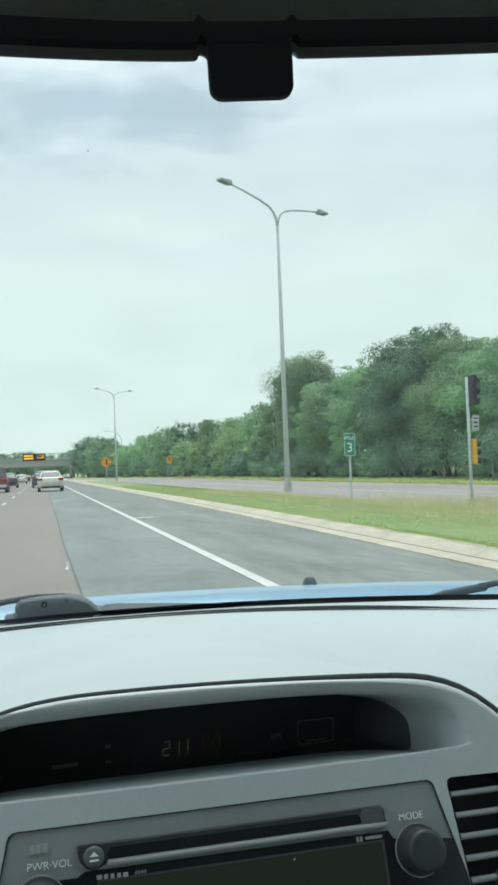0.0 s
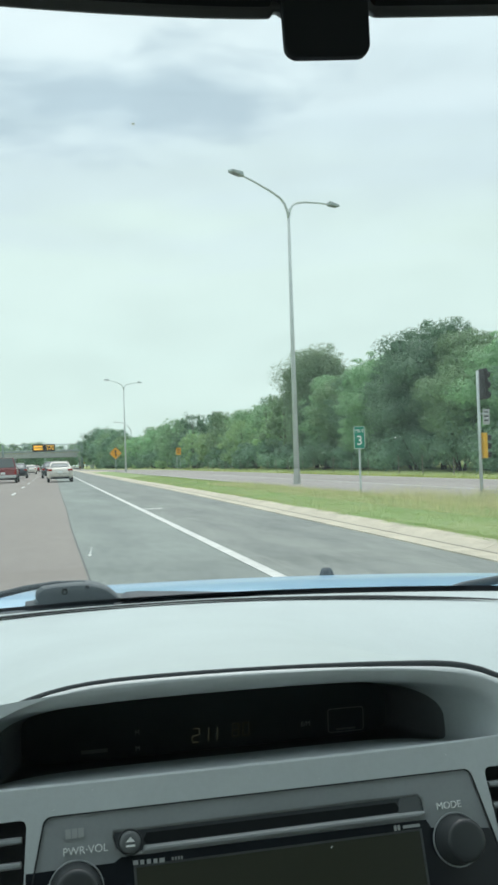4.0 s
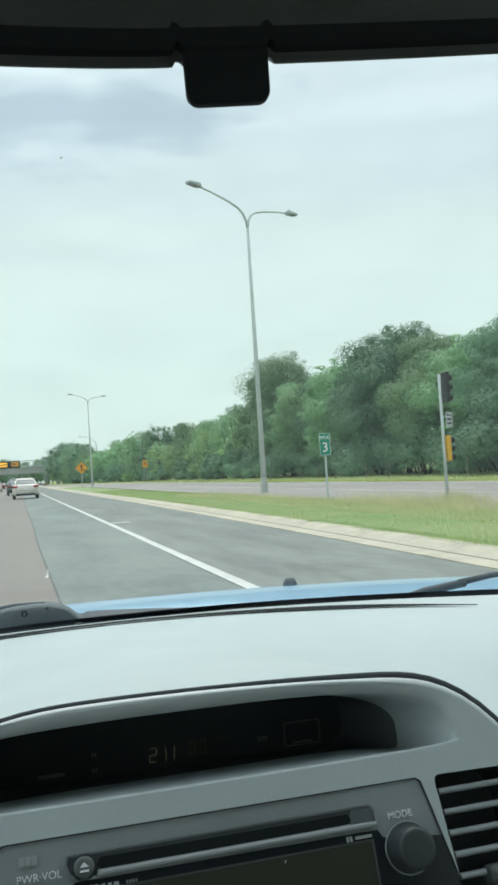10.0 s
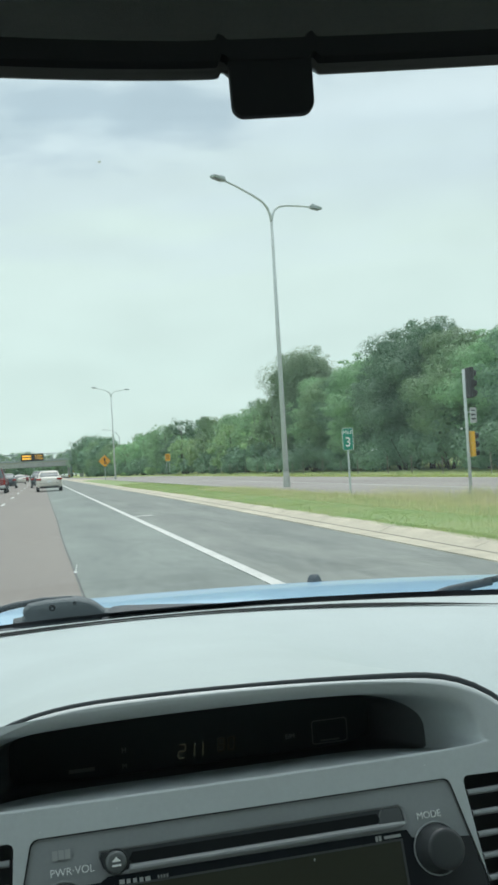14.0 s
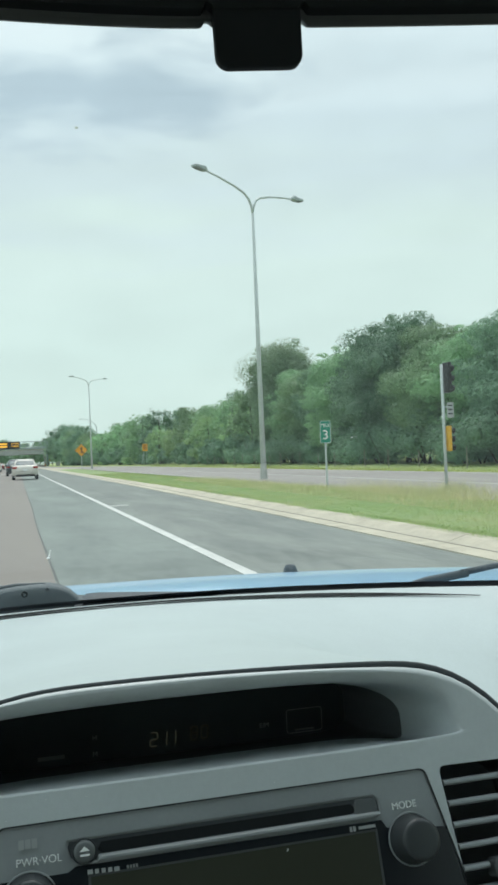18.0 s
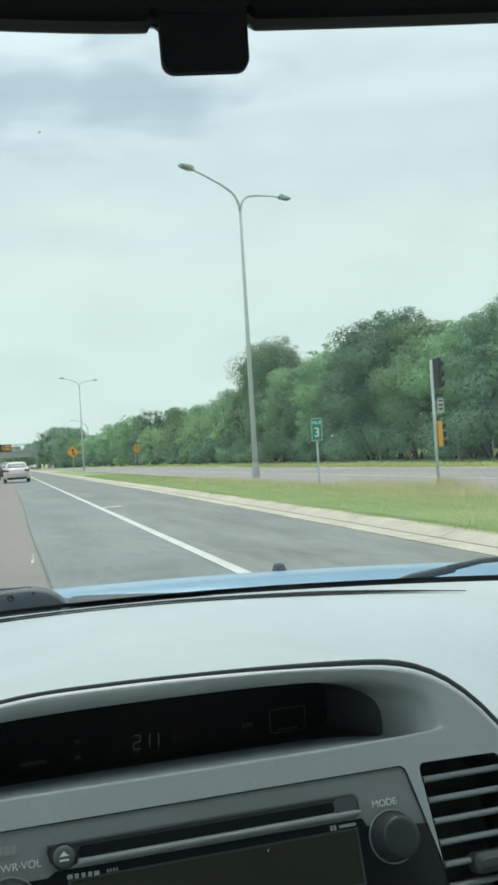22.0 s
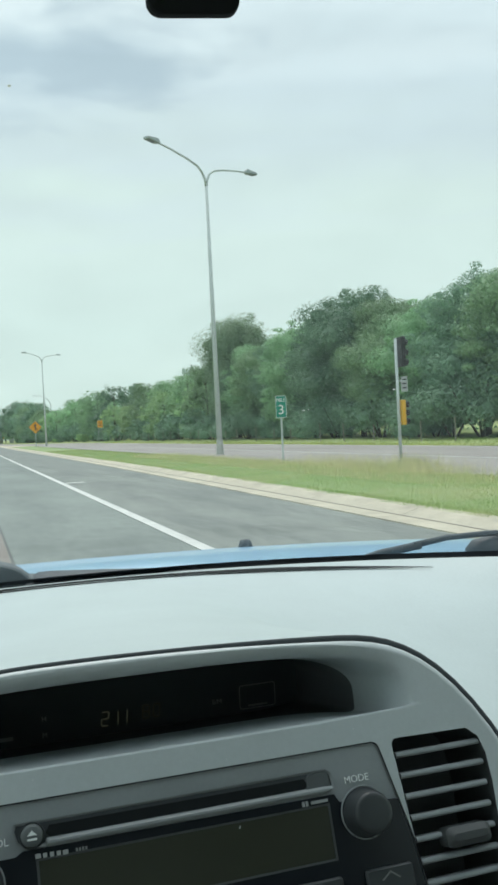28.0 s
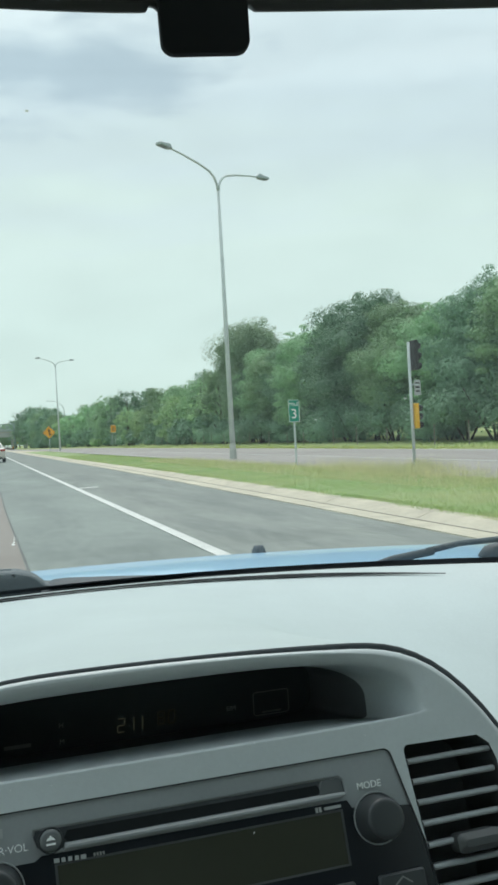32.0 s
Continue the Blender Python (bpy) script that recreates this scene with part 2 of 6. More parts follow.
M_COWL = material("weathered_black_plastic", (0.062, 0.082, 0.098), rough=0.6, vary=0.3, scale=30, fine=300)
M_HEAD = material("grey_headlining", (0.72, 0.73, 0.70), rough=0.9, vary=0.15, scale=30, fine=600, bump=0.2, bump_scale=1500)
M_CABIN = material("grey_cabin_trim", (0.34, 0.35, 0.35), rough=0.7, vary=0.15, scale=6, fine=200)
M_FABRIC = material("grey_seat_cloth", (0.24, 0.25, 0.25), rough=0.95, vary=0.2, scale=20, fine=700, bump=0.3, bump_scale=1500)
# the mirror's charcoal reflection is put into its dark colour
M_MIRROR = material("mirror_glass", (0.16, 0.17, 0.165), rough=0.02, metal=1.0)
M_MIRROR_RIM = material("mirror_shell", (0.095, 0.10, 0.10), rough=0.5, bump=0.05, bump_scale=1200)
M_GLASS = glass_material("windscreen_glass", 0.03, film=0.018)
# glass with an added tint that dims light from behind the seats
M_LIGHT_CUT = glass_material("light_cutting_glass", 0.03, tint=(0.25, 0.27, 0.27), film=0.01)
M_SPOT = blade_material("windscreen_dirt", (0.95, 0.96, 0.95), (0.85, 0.86, 0.85))
M_SPOT_DARK = blade_material("windscreen_insect_mark", (0.62, 0.66, 0.55), (0.5, 0.54, 0.45))

M_ASPHALT = material("asphalt", (0.275, 0.312, 0.288), rough=0.88, vary=0.4, second=(0.17, 0.195, 0.185), scale=0.8, fine=9.0, bump=0.5, bump_scale=70, stretch_by=(1, 0.25, 1))
M_ASPHALT_OLD = material("asphalt_worn_brown", (0.298, 0.272, 0.245), rough=0.9, vary=0.3, second=(0.235, 0.212, 0.195), scale=0.3, fine=6.0, bump=0.5, bump_scale=70, stretch_by=(1, 0.2, 1))
M_SHOULDER = material("asphalt_shoulder", (0.275, 0.297, 0.272), rough=0.88, vary=0.5, second=(0.165, 0.184, 0.174), scale=1.5, fine=12.0, bump=0.5, bump_scale=60, stretch_by=(1, 0.16, 1))
M_TAR = material("tar_filled_crack", (0.15, 0.165, 0.158), rough=0.8, vary=0.3, scale=3, fine=20)
M_RAMP = material("asphalt_ramp_pale", (0.38, 0.352, 0.33), rough=0.9, vary=0.25, scale=0.3, fine=5.0, bump=0.4, bump_scale=60, stretch_by=(1, 0.2, 1))
M_LINE = material("road_paint_white", (0.72, 0.73, 0.70), rough=0.7, vary=0.35, second=(0.56, 0.57, 0.55), scale=2.5, fine=18)
M_KERB = material("kerb_concrete", (0.67, 0.615, 0.49), rough=0.9, vary=0.34, scale=1.2, fine=14, bump=0.4, bump_scale=60, per_object=0.06)
M_CONCRETE = material("bridge_concrete", (0.46, 0.475, 0.45), rough=0.9, vary=0.25, scale=0.8, fine=6, bump=0.3, bump_scale=30)
M_TAN = material("tan_parapet_concrete", (0.44, 0.41, 0.35), rough=0.9, vary=0.25, scale=1.0, fine=7)
M_SOIL = material("verge_turf", (0.21, 0.34, 0.12), rough=0.95, vary=0.5, second=(0.34, 0.38, 0.18), scale=0.35, fine=3.0, bump=0.8, bump_scale=20)
M_BANK = material("bank_turf", (0.34, 0.44, 0.17), rough=0.95, vary=0.5, second=(0.42, 0.46, 0.18), scale=0.35, fine=3.0, bump=0.6, bump_scale=20)
M_FIELD = material("meadow", (0.17, 0.23, 0.08), rough=0.95, vary=0.5, second=(0.22, 0.23, 0.10), scale=0.05, fine=0.8)
M_GRASS = blade_material("grass_blades", (0.33, 0.55, 0.18), (0.58, 0.61, 0.27))
M_DRY = blade_material("dry_grass_stems", (0.82, 0.76, 0.45), (0.60, 0.66, 0.32))
M_FLOWER = blade_material("yellow_flower_heads", (0.58, 0.60, 0.10), (0.42, 0.52, 0.14))
M_GALV = material("galvanised_steel", (0.60, 0.665, 0.665), rough=0.55, metal=0.0, vary=0.2, scale=2, fine=20)
M_LAMP = material("lamp_housing_grey", (0.36, 0.42, 0.43), rough=0.5, metal=0.1)
M_SIGN_GREEN = material("sign_green", (0.008, 0.25, 0.165), rough=0.45, vary=0.08, scale=3)
M_SIGN_WHITE = material("sign_white", (0.78, 0.8, 0.78), rough=0.5)
M_LED = bpy.data.materials.new("amber_led_characters")
M_LED.use_nodes = True
M_LED.node_tree.nodes["Principled BSDF"].inputs["Base Color"].default_value = (0.3, 0.16, 0.01, 1)
M_LED.node_tree.nodes["Principled BSDF"].inputs["Emission Color"].default_value = (1.0, 0.55, 0.05, 1)
M_LED.node_tree.nodes["Principled BSDF"].inputs["Emission Strength"].default_value = 0.9
M_GANTRY = material("blue_grey_gantry_paint", (0.30, 0.37, 0.39), rough=0.5, metal=0.2, vary=0.15, scale=2, fine=15)
M_GORE = material("pale_concrete_paving", (0.62, 0.55, 0.42), rough=0.9, vary=0.3, scale=0.6, fine=8, bump=0.3, bump_scale=40)
M_FOOT = material("pale_lamp_foot", (0.52, 0.54, 0.50), rough=0.8, vary=0.25, scale=4, fine=30)
M_CABINET = material("pale_green_cabinet", (0.55, 0.60, 0.56), rough=0.6, vary=0.1, scale=3)
M_SIGN_BROWN = material("sign_brown", (0.10, 0.045, 0.03), rough=0.5, vary=0.08, scale=3)
M_BRICK = material("red_brick_wall", (0.32, 0.15, 0.11), rough=0.9, vary=0.3, scale=1.5, fine=12, bump=0.4, bump_scale=12)
M_ROOF = material("dark_roofing", (0.08, 0.08, 0.08), rough=0.9, vary=0.2, scale=2)
M_PLAQUE = material("weathered_white_plate", (0.42, 0.44, 0.44), rough=0.6, vary=0.15, scale=6)
M_SIGN_YELLOW = material("sign_amber", (0.82, 0.36, 0.02), rough=0.5, vary=0.06, scale=3)
M_SIGN_BLACK = material("sign_black", (0.015, 0.015, 0.015), rough=0.5)
M_SIGNAL_YELLOW = material("signal_yellow", (0.72, 0.40, 0.03), rough=0.5)
M_LENS = material("unlit_signal_lens", (0.06, 0.01, 0.008), rough=0.2)
M_BARK = material("bark", (0.10, 0.085, 0.065), rough=0.95, vary=0.4, scale=3, fine=20, bump=0.8, bump_scale=25)
LEAF = [leaf_material("leaves_mid_green", (0.239, 0.428, 0.187), (0.150, 0.298, 0.139)),
        leaf_material("leaves_bright_green", (0.324, 0.521, 0.187), (0.197, 0.372, 0.145)),
        leaf_material("leaves_dark_green", (0.162, 0.310, 0.175), (0.107, 0.223, 0.132)),
        leaf_material("leaves_silver_green", (0.257, 0.391, 0.217), (0.144, 0.260, 0.132))]
M_TYRE = material("tyre_rubber", (0.02, 0.02, 0.02), rough=0.85)
M_CARGLASS = material("dark_car_glass", (0.17, 0.20, 0.205), rough=0.30, spec=0.2)
M_TAIL = material("red_tail_lens", (0.35, 0.02, 0.015), rough=0.2)
M_POST = material("weathered_fence_post", (0.30, 0.28, 0.24), rough=0.9, vary=0.3, scale=4)


# ---- builders ----
def mesh_of(bm, name, smooth=False):
    me = bpy.data.meshes.new(name)
    bmesh.ops.recalc_face_normals(bm, faces=bm.faces)
    if smooth:
        for f in bm.faces:
            f.smooth = True
    bm.to_mesh(me)
    bm.free()
    return me


def part(name, bm, mat, parent=None, label="", smooth=False):
    """Links a bmesh as one mesh object under a thing or a part."""
    me = mesh_of(bm, name, smooth)
    for m in (mat if isinstance(mat, list) else [mat]):
        me.materials.append(m)
    ob = new(name, me)
    ob.parent = parent
    return tagged(ob, label)


def thing(name, label, category, at=(0, 0, 0), turn=0.0, group=""):
    ob = new(name)
    ob.empty_display_size = 0.2
    ob.matrix_basis = pose(*at, 0, 0, turn)
    return tagged(ob, label, category, group)


def box(size, m=Matrix(), bevel=0.0, bm=None, seg=2):
    own = bm or bmesh.new()
    made = bmesh.ops.create_cube(own, size=1.0, matrix=m @ Matrix.Diagonal((*size, 1)))
    if bevel:
        edges = list({e for v in made["verts"] for e in v.link_edges})
        bmesh.ops.bevel(own, geom=edges, offset=bevel, segments=seg, affect="EDGES", profile=0.5)
    return own


def at(x, y, z):
    return Matrix.Translation((x, y, z))


def rod(p, q, r0, r1=None, seg=12, bm=None, caps=True):
    own = bm or bmesh.new()
    p, q = Vector(p), Vector(q)
    d = q - p
    m = Matrix.Translation((p + q) / 2) @ d.to_track_quat("Z", "Y").to_matrix().to_4x4()
    bmesh.ops.create_cone(own, cap_ends=caps, segments=seg, radius1=r0, radius2=r0 if r1 is None else r1, depth=d.length, matrix=m)
    return own


def tube(points, radii, seg=10, bm=None):
    """A swept round bar through the points."""
    own = bm or bmesh.new()
    pts = [Vector(p) for p in points]
    rings = []
    side = None
    for i, p in enumerate(pts):
        d = (pts[min(i + 1, len(pts) - 1)] - pts[max(i - 1, 0)]).normalized()
        if side is None:
            side = d.orthogonal().normalized()
        side = (side - d * side.dot(d)).normalized()
        other = d.cross(side)
        r = radii[i] if isinstance(radii, (list, tuple)) else radii
        rings.append([own.verts.new(p + r * (math.cos(a) * side + math.sin(a) * other)) for a in (2 * math.pi * k / seg for k in range(seg))])
    for a, b in zip(rings, rings[1:]):
        for k in range(seg):
            own.faces.new((a[k], a[(k + 1) % seg], b[(k + 1) % seg], b[k]))
    own.faces.new(rings[0][::-1])
    own.faces.new(rings[-1])
    return own


def sheet(fn, us, vs, bm=None):
    """A grid surface from a function of two parameters."""
    own = bm or bmesh.new()
    grid = [[own.verts.new(fn(u, v)) for v in vs] for u in us]
    for a, b in zip(grid, grid[1:]):
        for k in range(len(vs) - 1):
            own.faces.new((a[k], b[k], b[k + 1], a[k + 1]))
    return own


def loft(loops, closed=True, bm=None, cap=False):
    own = bm or bmesh.new()
    rings = [[own.verts.new(p) for p in lp] for lp in loops]
    n = len(rings[0])
    for a, b in zip(rings, rings[1:]):
        for k in range(n if closed else n - 1):
            own.faces.new((a[k], a[(k + 1) % n], b[(k + 1) % n], b[k]))
    if cap:
        own.faces.new(rings[0][::-1])
        own.faces.new(rings[-1])
    return own


def rounded(w, h, r, seg=4):
    """Corner points of a rounded rectangle about the origin, anticlockwise."""
    pts = []
    for cx, cy, a0 in ((w / 2 - r, h / 2 - r, 0), (-w / 2 + r, h / 2 - r, 90), (-w / 2 + r, -h / 2 + r, 180), (w / 2 - r, -h / 2 + r, 270)):
        for k in range(seg + 1):
            a = radians(a0 + 90 * k / seg)
            pts.append((cx + r * math.cos(a), cy + r * math.sin(a)))
    return pts


def plate(points, z0, z1, m=Matrix(), inset=0.0, bm=None):
    """A flat plate with that outline from depth z0 to z1; inset: a small chamfer at the front."""
    own = bm or bmesh.new()
    cx, cy = sum(p[0] for p in points) / len(points), sum(p[1] for p in points) / len(points)
    w, h = max(abs(p[0] - cx) for p in points), max(abs(p[1] - cy) for p in points)
    loops = [[m @ Vector((x, y, z0)) for x, y in points], [m @ Vector((x, y, z1 - inset)) for x, y in points]]
    if inset:
        loops.append([m @ Vector((cx + (x - cx) * (1 - inset / w), cy + (y - cy) * (1 - inset / h), z1)) for x, y in points])
    return loft(loops, bm=own, cap=True)


def lettering(name, body, size, m, mat, parent, label="", align="CENTER", depth=0.0002):
    cu = bpy.data.curves.new(name, "FONT")
    cu.body, cu.size, cu.align_x, cu.align_y, cu.extrude = body, size, align, "CENTER", depth
    tmp = new(name, cu)
    bpy.context.view_layer.update()
    me = bpy.data.meshes.new_from_object(tmp.evaluated_get(bpy.context.evaluated_depsgraph_get()))
    bpy.data.objects.remove(tmp)
    bpy.data.curves.remove(cu)
    me.transform(m)
    me.materials.append(mat)
    ob = new(name, me)
    ob.parent = parent
    return tagged(ob, label)

# ================= the car that carries the camera =================
# Car-local metres: x to the right, y ahead, z up; its road lies at z = 0.08.
XC = 0.085
car = thing("car", "light blue car with a grey dashboard seen from inside its cabin", "car", at=(0, 0, -0.08))
TILT20 = radians(20)
FACE = Matrix(((1, 0, 0, 0), (0, math.sin(TILT20), -math.cos(TILT20), 0.422), (0, math.cos(TILT20), math.sin(TILT20), 1.02), (0, 0, 0, 1)))


def face(u, v, w=0.0):
    """A point of the centre stack's front: across, up the slope, out towards the seats."""
    return FACE @ Vector((u, v, w))


def arch(u, grow=0.0):
    """Height up the slope of the edge of the centre stack."""
    far, near = max(0.0, u - 0.175), max(0.0, 0.030 - u)
    steep = 0.554 * (u - 0.04) + 239.0 * far ** 2 - 80.0 * near ** 2
    return 0.0753 - 0.277 * (u - 0.04) ** 2 - 79.7 * far ** 3 - 26.8 * near ** 3 + grow * min(math.hypot(1.0, steep), 3.0)


def arch_loop(grow, back, low=-0.16, n=48):
    """The centre stack's outline from the lower left over the arch to the lower right."""
    half = 0.228 + grow
    pts = []
    for k in range(n + 1):
        s = -1 + 2 * k / n
        u = 0.078 + half * math.copysign(abs(s) ** 0.8, s)
        swell = min(max((u - 0.08) / 0.14, 0.0), 1.0)
        pts.append(face(u, arch(u, grow * (0.66 + 0.44 * swell * swell * (3 - 2 * swell))), back))
    left, right = pts[0], pts[-1]
    a = face(0.078 - half - 0.004, low, back)
    b = face(0.078 + half + 0.004, low, back)
    return [a] + pts + [b]


# pod opening and its smoked clock window
def pod_loop(k, n=72, grow=0.0, back=0.0):
    """k = 0: the mouth, grown and set back by that much; k = 1: the clock window deep inside."""
    pts = []
    for i in range(n):
        a = 2 * math.pi * i / n
        c, s = math.cos(a), math.sin(a)
        cx = math.copysign(abs(c) ** 0.68, c)
        sz = math.copysign(abs(s) ** (0.78 if s > 0 else 0.24), s)
        u0 = XC + (0.1310 + 1.2 * grow) * cx * (1.0 if c > 0 else 1.35)
        if s >= 0:
            v0 = 0.0375 + (0.0290 + 0.58 * grow - 0.001 * cx) * sz
        else:
            v0 = 0.0375 + (0.0076 + 0.12 * grow) * sz
        # a crisp edge along the bottom, a broad soft lip elsewhere
        soft_ = min(max((s + 0.45) / 0.85, 0.0), 1.0)
        mouth = face(u0, v0, -back * (0.12 + 0.88 * soft_ * soft_ * (3 - 2 * soft_)) * (1 - abs(c) ** 3))
        u1 = 0.0895 + (0.1095 if c > 0 else 0.125) * math.copysign(abs(c) ** 0.34, c)
        deep = Vector((u1, 0.566, 1.028 + (0.021 if s > 0 else 0.0145) * math.copysign(abs(s) ** 0.35, s)))
        if k == 0:
            pts.append(mouth)
            continue
        # the ends sweep round in a hollow bowl, roof and floor run straight back
        p = mouth.lerp(deep, k)
        end = abs(c) ** 3
        p.x = mouth.x + (deep.x - mouth.x) * (end * math.sin(k * math.pi / 2) + (1 - end) * k)
        p.y = mouth.y + (deep.y - mouth.y) * (end * (1 - math.cos(k * math.pi / 2)) + (1 - end) * k)
        pts.append(p)
    return pts


def vent_outline(sign):
    """Outline of an air outlet on the slope; sign +1: beyond the radio's right edge."""
    pts = [(0.1160, 0.0163), (0.1142, 0.0154), (0.1134, 0.0134), (0.1190, -0.070), (0.1620, -0.070), (0.1660, -0.012), (0.1655, 0.002), (0.1630, 0.0105), (0.1570, 0.0155)]
    return [(XC + sign * u, v) for u, v in pts]


def arc(cx, cy, r, a0, a1, n=6):
    return [(cx + r * math.cos(radians(a0 + (a1 - a0) * k / n)), cy + r * math.sin(radians(a0 + (a1 - a0) * k / n))) for k in range(n + 1)]


radio_outline = arc(-0.0170, 0.0121, 0.0045, 175, 90)[0:] + arc(0.1868, 0.0121, 0.0045, 90, 12) + [ (0.2010, -0.0300), (0.2075, -0.0900), (-0.0375, -0.0900), (-0.0310, -0.0300)]

# the sloping front of the centre stack, with holes for pod, radio and outlets
def to_slope(p):
    q = FACE.inverted() @ p
    return Vector((q.x, q.y, 0))


loops = [[to_slope(p) for p in arch_loop(-0.0040, 0.0)], [to_slope(p) for p in pod_loop(0, grow=0.0085)]]
loops += [[Vector((u, v, 0)) for u, v in outline] for outline in (radio_outline, vent_outline(1), vent_outline(-1))]
bm = bmesh.new()
corners = [bm.verts.new(FACE @ p) for lp in loops for p in lp]
for tri in geometry.tessellate_polygon(loops):
    bm.faces.new([corners[k] for k in tri])
stack = part("centre_console", bm, M_TRIM, car, "satin grey plastic centre stack around the radio")
part("stack_rim", loft([arch_loop(-0.0040, 0.0), arch_loop(-0.0027, -0.0004), arch_loop(-0.0013, -0.0020), arch_loop(-0.0007, -0.006)], closed=False), M_TRIM, stack, smooth=True)
part("rubber_seam", loft([arch_loop(-0.0015, -0.0040), arch_loop(-0.0006, -0.0034), arch_loop(0.0013, -0.0034), arch_loop(0.0022, -0.0046), arch_loop(0.0024, -0.02)], closed=False), M_RUBBER, stack, "dark rubber seam", smooth=True)

rings = [pod_loop(0, grow=0.0105 * (1 - math.sin(a)) - 0.0020, back=0.0125 * (1 - math.cos(a))) for a in (radians(15 * k) for k in range(6))]
rings += [pod_loop(k, back=0.0125) for k in (0.03, 0.08, 0.14, 0.20, 0.28, 0.36, 0.44, 0.50, 0.56)]
# the lip flows into the hollow without an edge, most of all round the ends
for _ in range(9):
    before = [[p.copy() for p in ring] for ring in rings]
    for j in range(1, len(rings) - 1):
        for i, p in enumerate(rings[j]):
            c, sn = math.cos(2 * math.pi * i / 72), math.sin(2 * math.pi * i / 72)
            ease = 0.5 * min(1.0, 0.08 + 0.95 * abs(c) ** 3) * (1.0 if sn > -0.1 else abs(c) ** 2)
            p += ease * ((before[j - 1][i] + before[j + 1][i]) / 2 - before[j][i])
pod = part("clock_pod", loft(rings), M_TRIM, car, "deep hooded satin grey recess with a smoked clock window", smooth=True)
bm = bmesh.new()
bm.faces.new([bm.verts.new(p) for p in pod_loop(1.0)])
part("clock_window", bm, M_CLOCK, pod, "smoked black clock window")
# The bezel's dark colour reaches far out, as the hollow's deep shade.
part("window_bezel", loft([pod_loop(k, back=0.0125) for k in (0.56, 0.62, 0.70, 0.76, 0.84, 0.92, 1.0)]), M_BEZEL_SHADE, pod, "bezel and inner recess round the clock window, coloured dark for shade", smooth=True)


def segments(name, digit, x, z, h, mat):
    """A seven-segment figure, slightly slanted."""
    lit = {"1": "bc", "2": "abged", "8": "abcdefg", "0": "abcdef"}[digit]
    w, t = h * 0.5, h * 0.10
    spots = {"a": (0, h / 2, w, t), "g": (0, 0, w, t), "d": (0, -h / 2, w, t), "b": (w / 2, h / 4, t, h / 2), "c": (w / 2, -h / 4, t, h / 2), "e": (-w / 2, -h / 4, t, h / 2), "f": (-w / 2, h / 4, t, h / 2)}
    own = bmesh.new()
    for k in lit:
        a, b, sx, sz = spots[k]
        box((sx * 0.86, 0.0004, sz * 0.86), at(x + a + 0.08 * b, 0.5636, z + b), bm=own)
    part(name, own, mat, pod, "dim green-white clock figure")


M_FIGURE = bpy.data.materials.new("faint_glowing_figure")
M_FIGURE.use_nodes = True
M_FIGURE.node_tree.nodes["Principled BSDF"].inputs["Base Color"].default_value = (0.02, 0.02, 0.01, 1)
M_FIGURE.node_tree.nodes["Principled BSDF"].inputs["Emission Color"].default_value = (0.60, 0.62, 0.40, 1)
M_FIGURE.node_tree.nodes["Principled BSDF"].inputs["Emission Strength"].default_value = 0.035
for d, x in (("2", 0.0712), ("1", 0.0772), ("1", 0.0828)):
    segments("clock_figure", d, x, 1.0235, 0.0085, M_FIGURE)
M_FIGURE_DIM = M_FIGURE.copy()
M_FIGURE_DIM.name = "fading_amber_figure"
M_FIGURE_DIM.node_tree.nodes["Principled BSDF"].inputs["Emission Color"].default_value = (0.58, 0.54, 0.32, 1)
M_FIGURE_DIM.node_tree.nodes["Principled BSDF"].inputs["Emission Strength"].default_value = 0.010
for d, x in (("8", 0.0968), ("0", 0.1036)):
    segments("clock_figure", d, x, 1.0245, 0.0080, M_FIGURE_DIM)
for body, x, z in (("H", 0.0345, 1.0290), ("M", 0.0345, 1.0190), ("E/M", 0.1430, 1.0240)):
    lettering("clock_letter", body, 0.0042, at(x, 0.5636, z) @ pose(0, 0, 0, 90), M_MARK, pod, "faded grey print")
part("passenger_lamp_text", box((0.016, 0.0004, 0.0022), at(0.008, 0.5636, 1.020)), M_PRINT_DIM, pod, "faded unreadable print")
frame_bm = loft([[(0.1703 + x, 0.5636, 1.0243 + z) for x, z in rounded(0.0245, 0.0155, 0.002)], [(0.1703 + x, 0.5636, 1.0243 + z) for x, z in rounded(0.0237, 0.0147, 0.0017)]])
part("hazard_frame", frame_bm, M_MARK, pod, "thin grey button outline")
part("hazard_mark", box((0.013, 0.0004, 0.0010), at(0.1703, 0.5636, 1.0185)), M_PRINT_DIM, pod)

# radio
radio = part("radio", plate(radio_outline, -0.03, -0.0006, FACE, 0.0008), M_RADIO, car, "dark grey car radio with a slot, knobs and a blank display")
rim = [(u * 1.0, v) for u, v in radio_outline]
cu_, cv_ = XC, -0.02
part("panel_gap", loft([[face(u, v, 0.0002) for u, v in rim], [face(cu_ + (u - cu_) * 0.9935, cv_ + (v - cv_) * 0.982, 0.0004) for u, v in rim]]), M_SEAM, radio, "dark gap round the radio")
# lower radio front, laid on in black where it mirrors the dark cabin
dark_zone = [(-0.0290, -0.0060), (0.0100, -0.0060), (0.0135, -0.0040), (0.1628, -0.0046), (0.1650, -0.0085), (0.1962, -0.0120), (0.2000, -0.0300), (0.2065, -0.0890), (-0.0365, -0.0890), (-0.0300, -0.0300)]
part("gloss_panel", plate(dark_zone, -0.004, 0.0002, FACE, 0.0002), M_RADIO_DARK_REFLECTION, radio, "glossy lower radio front, coloured black for its dark reflection")
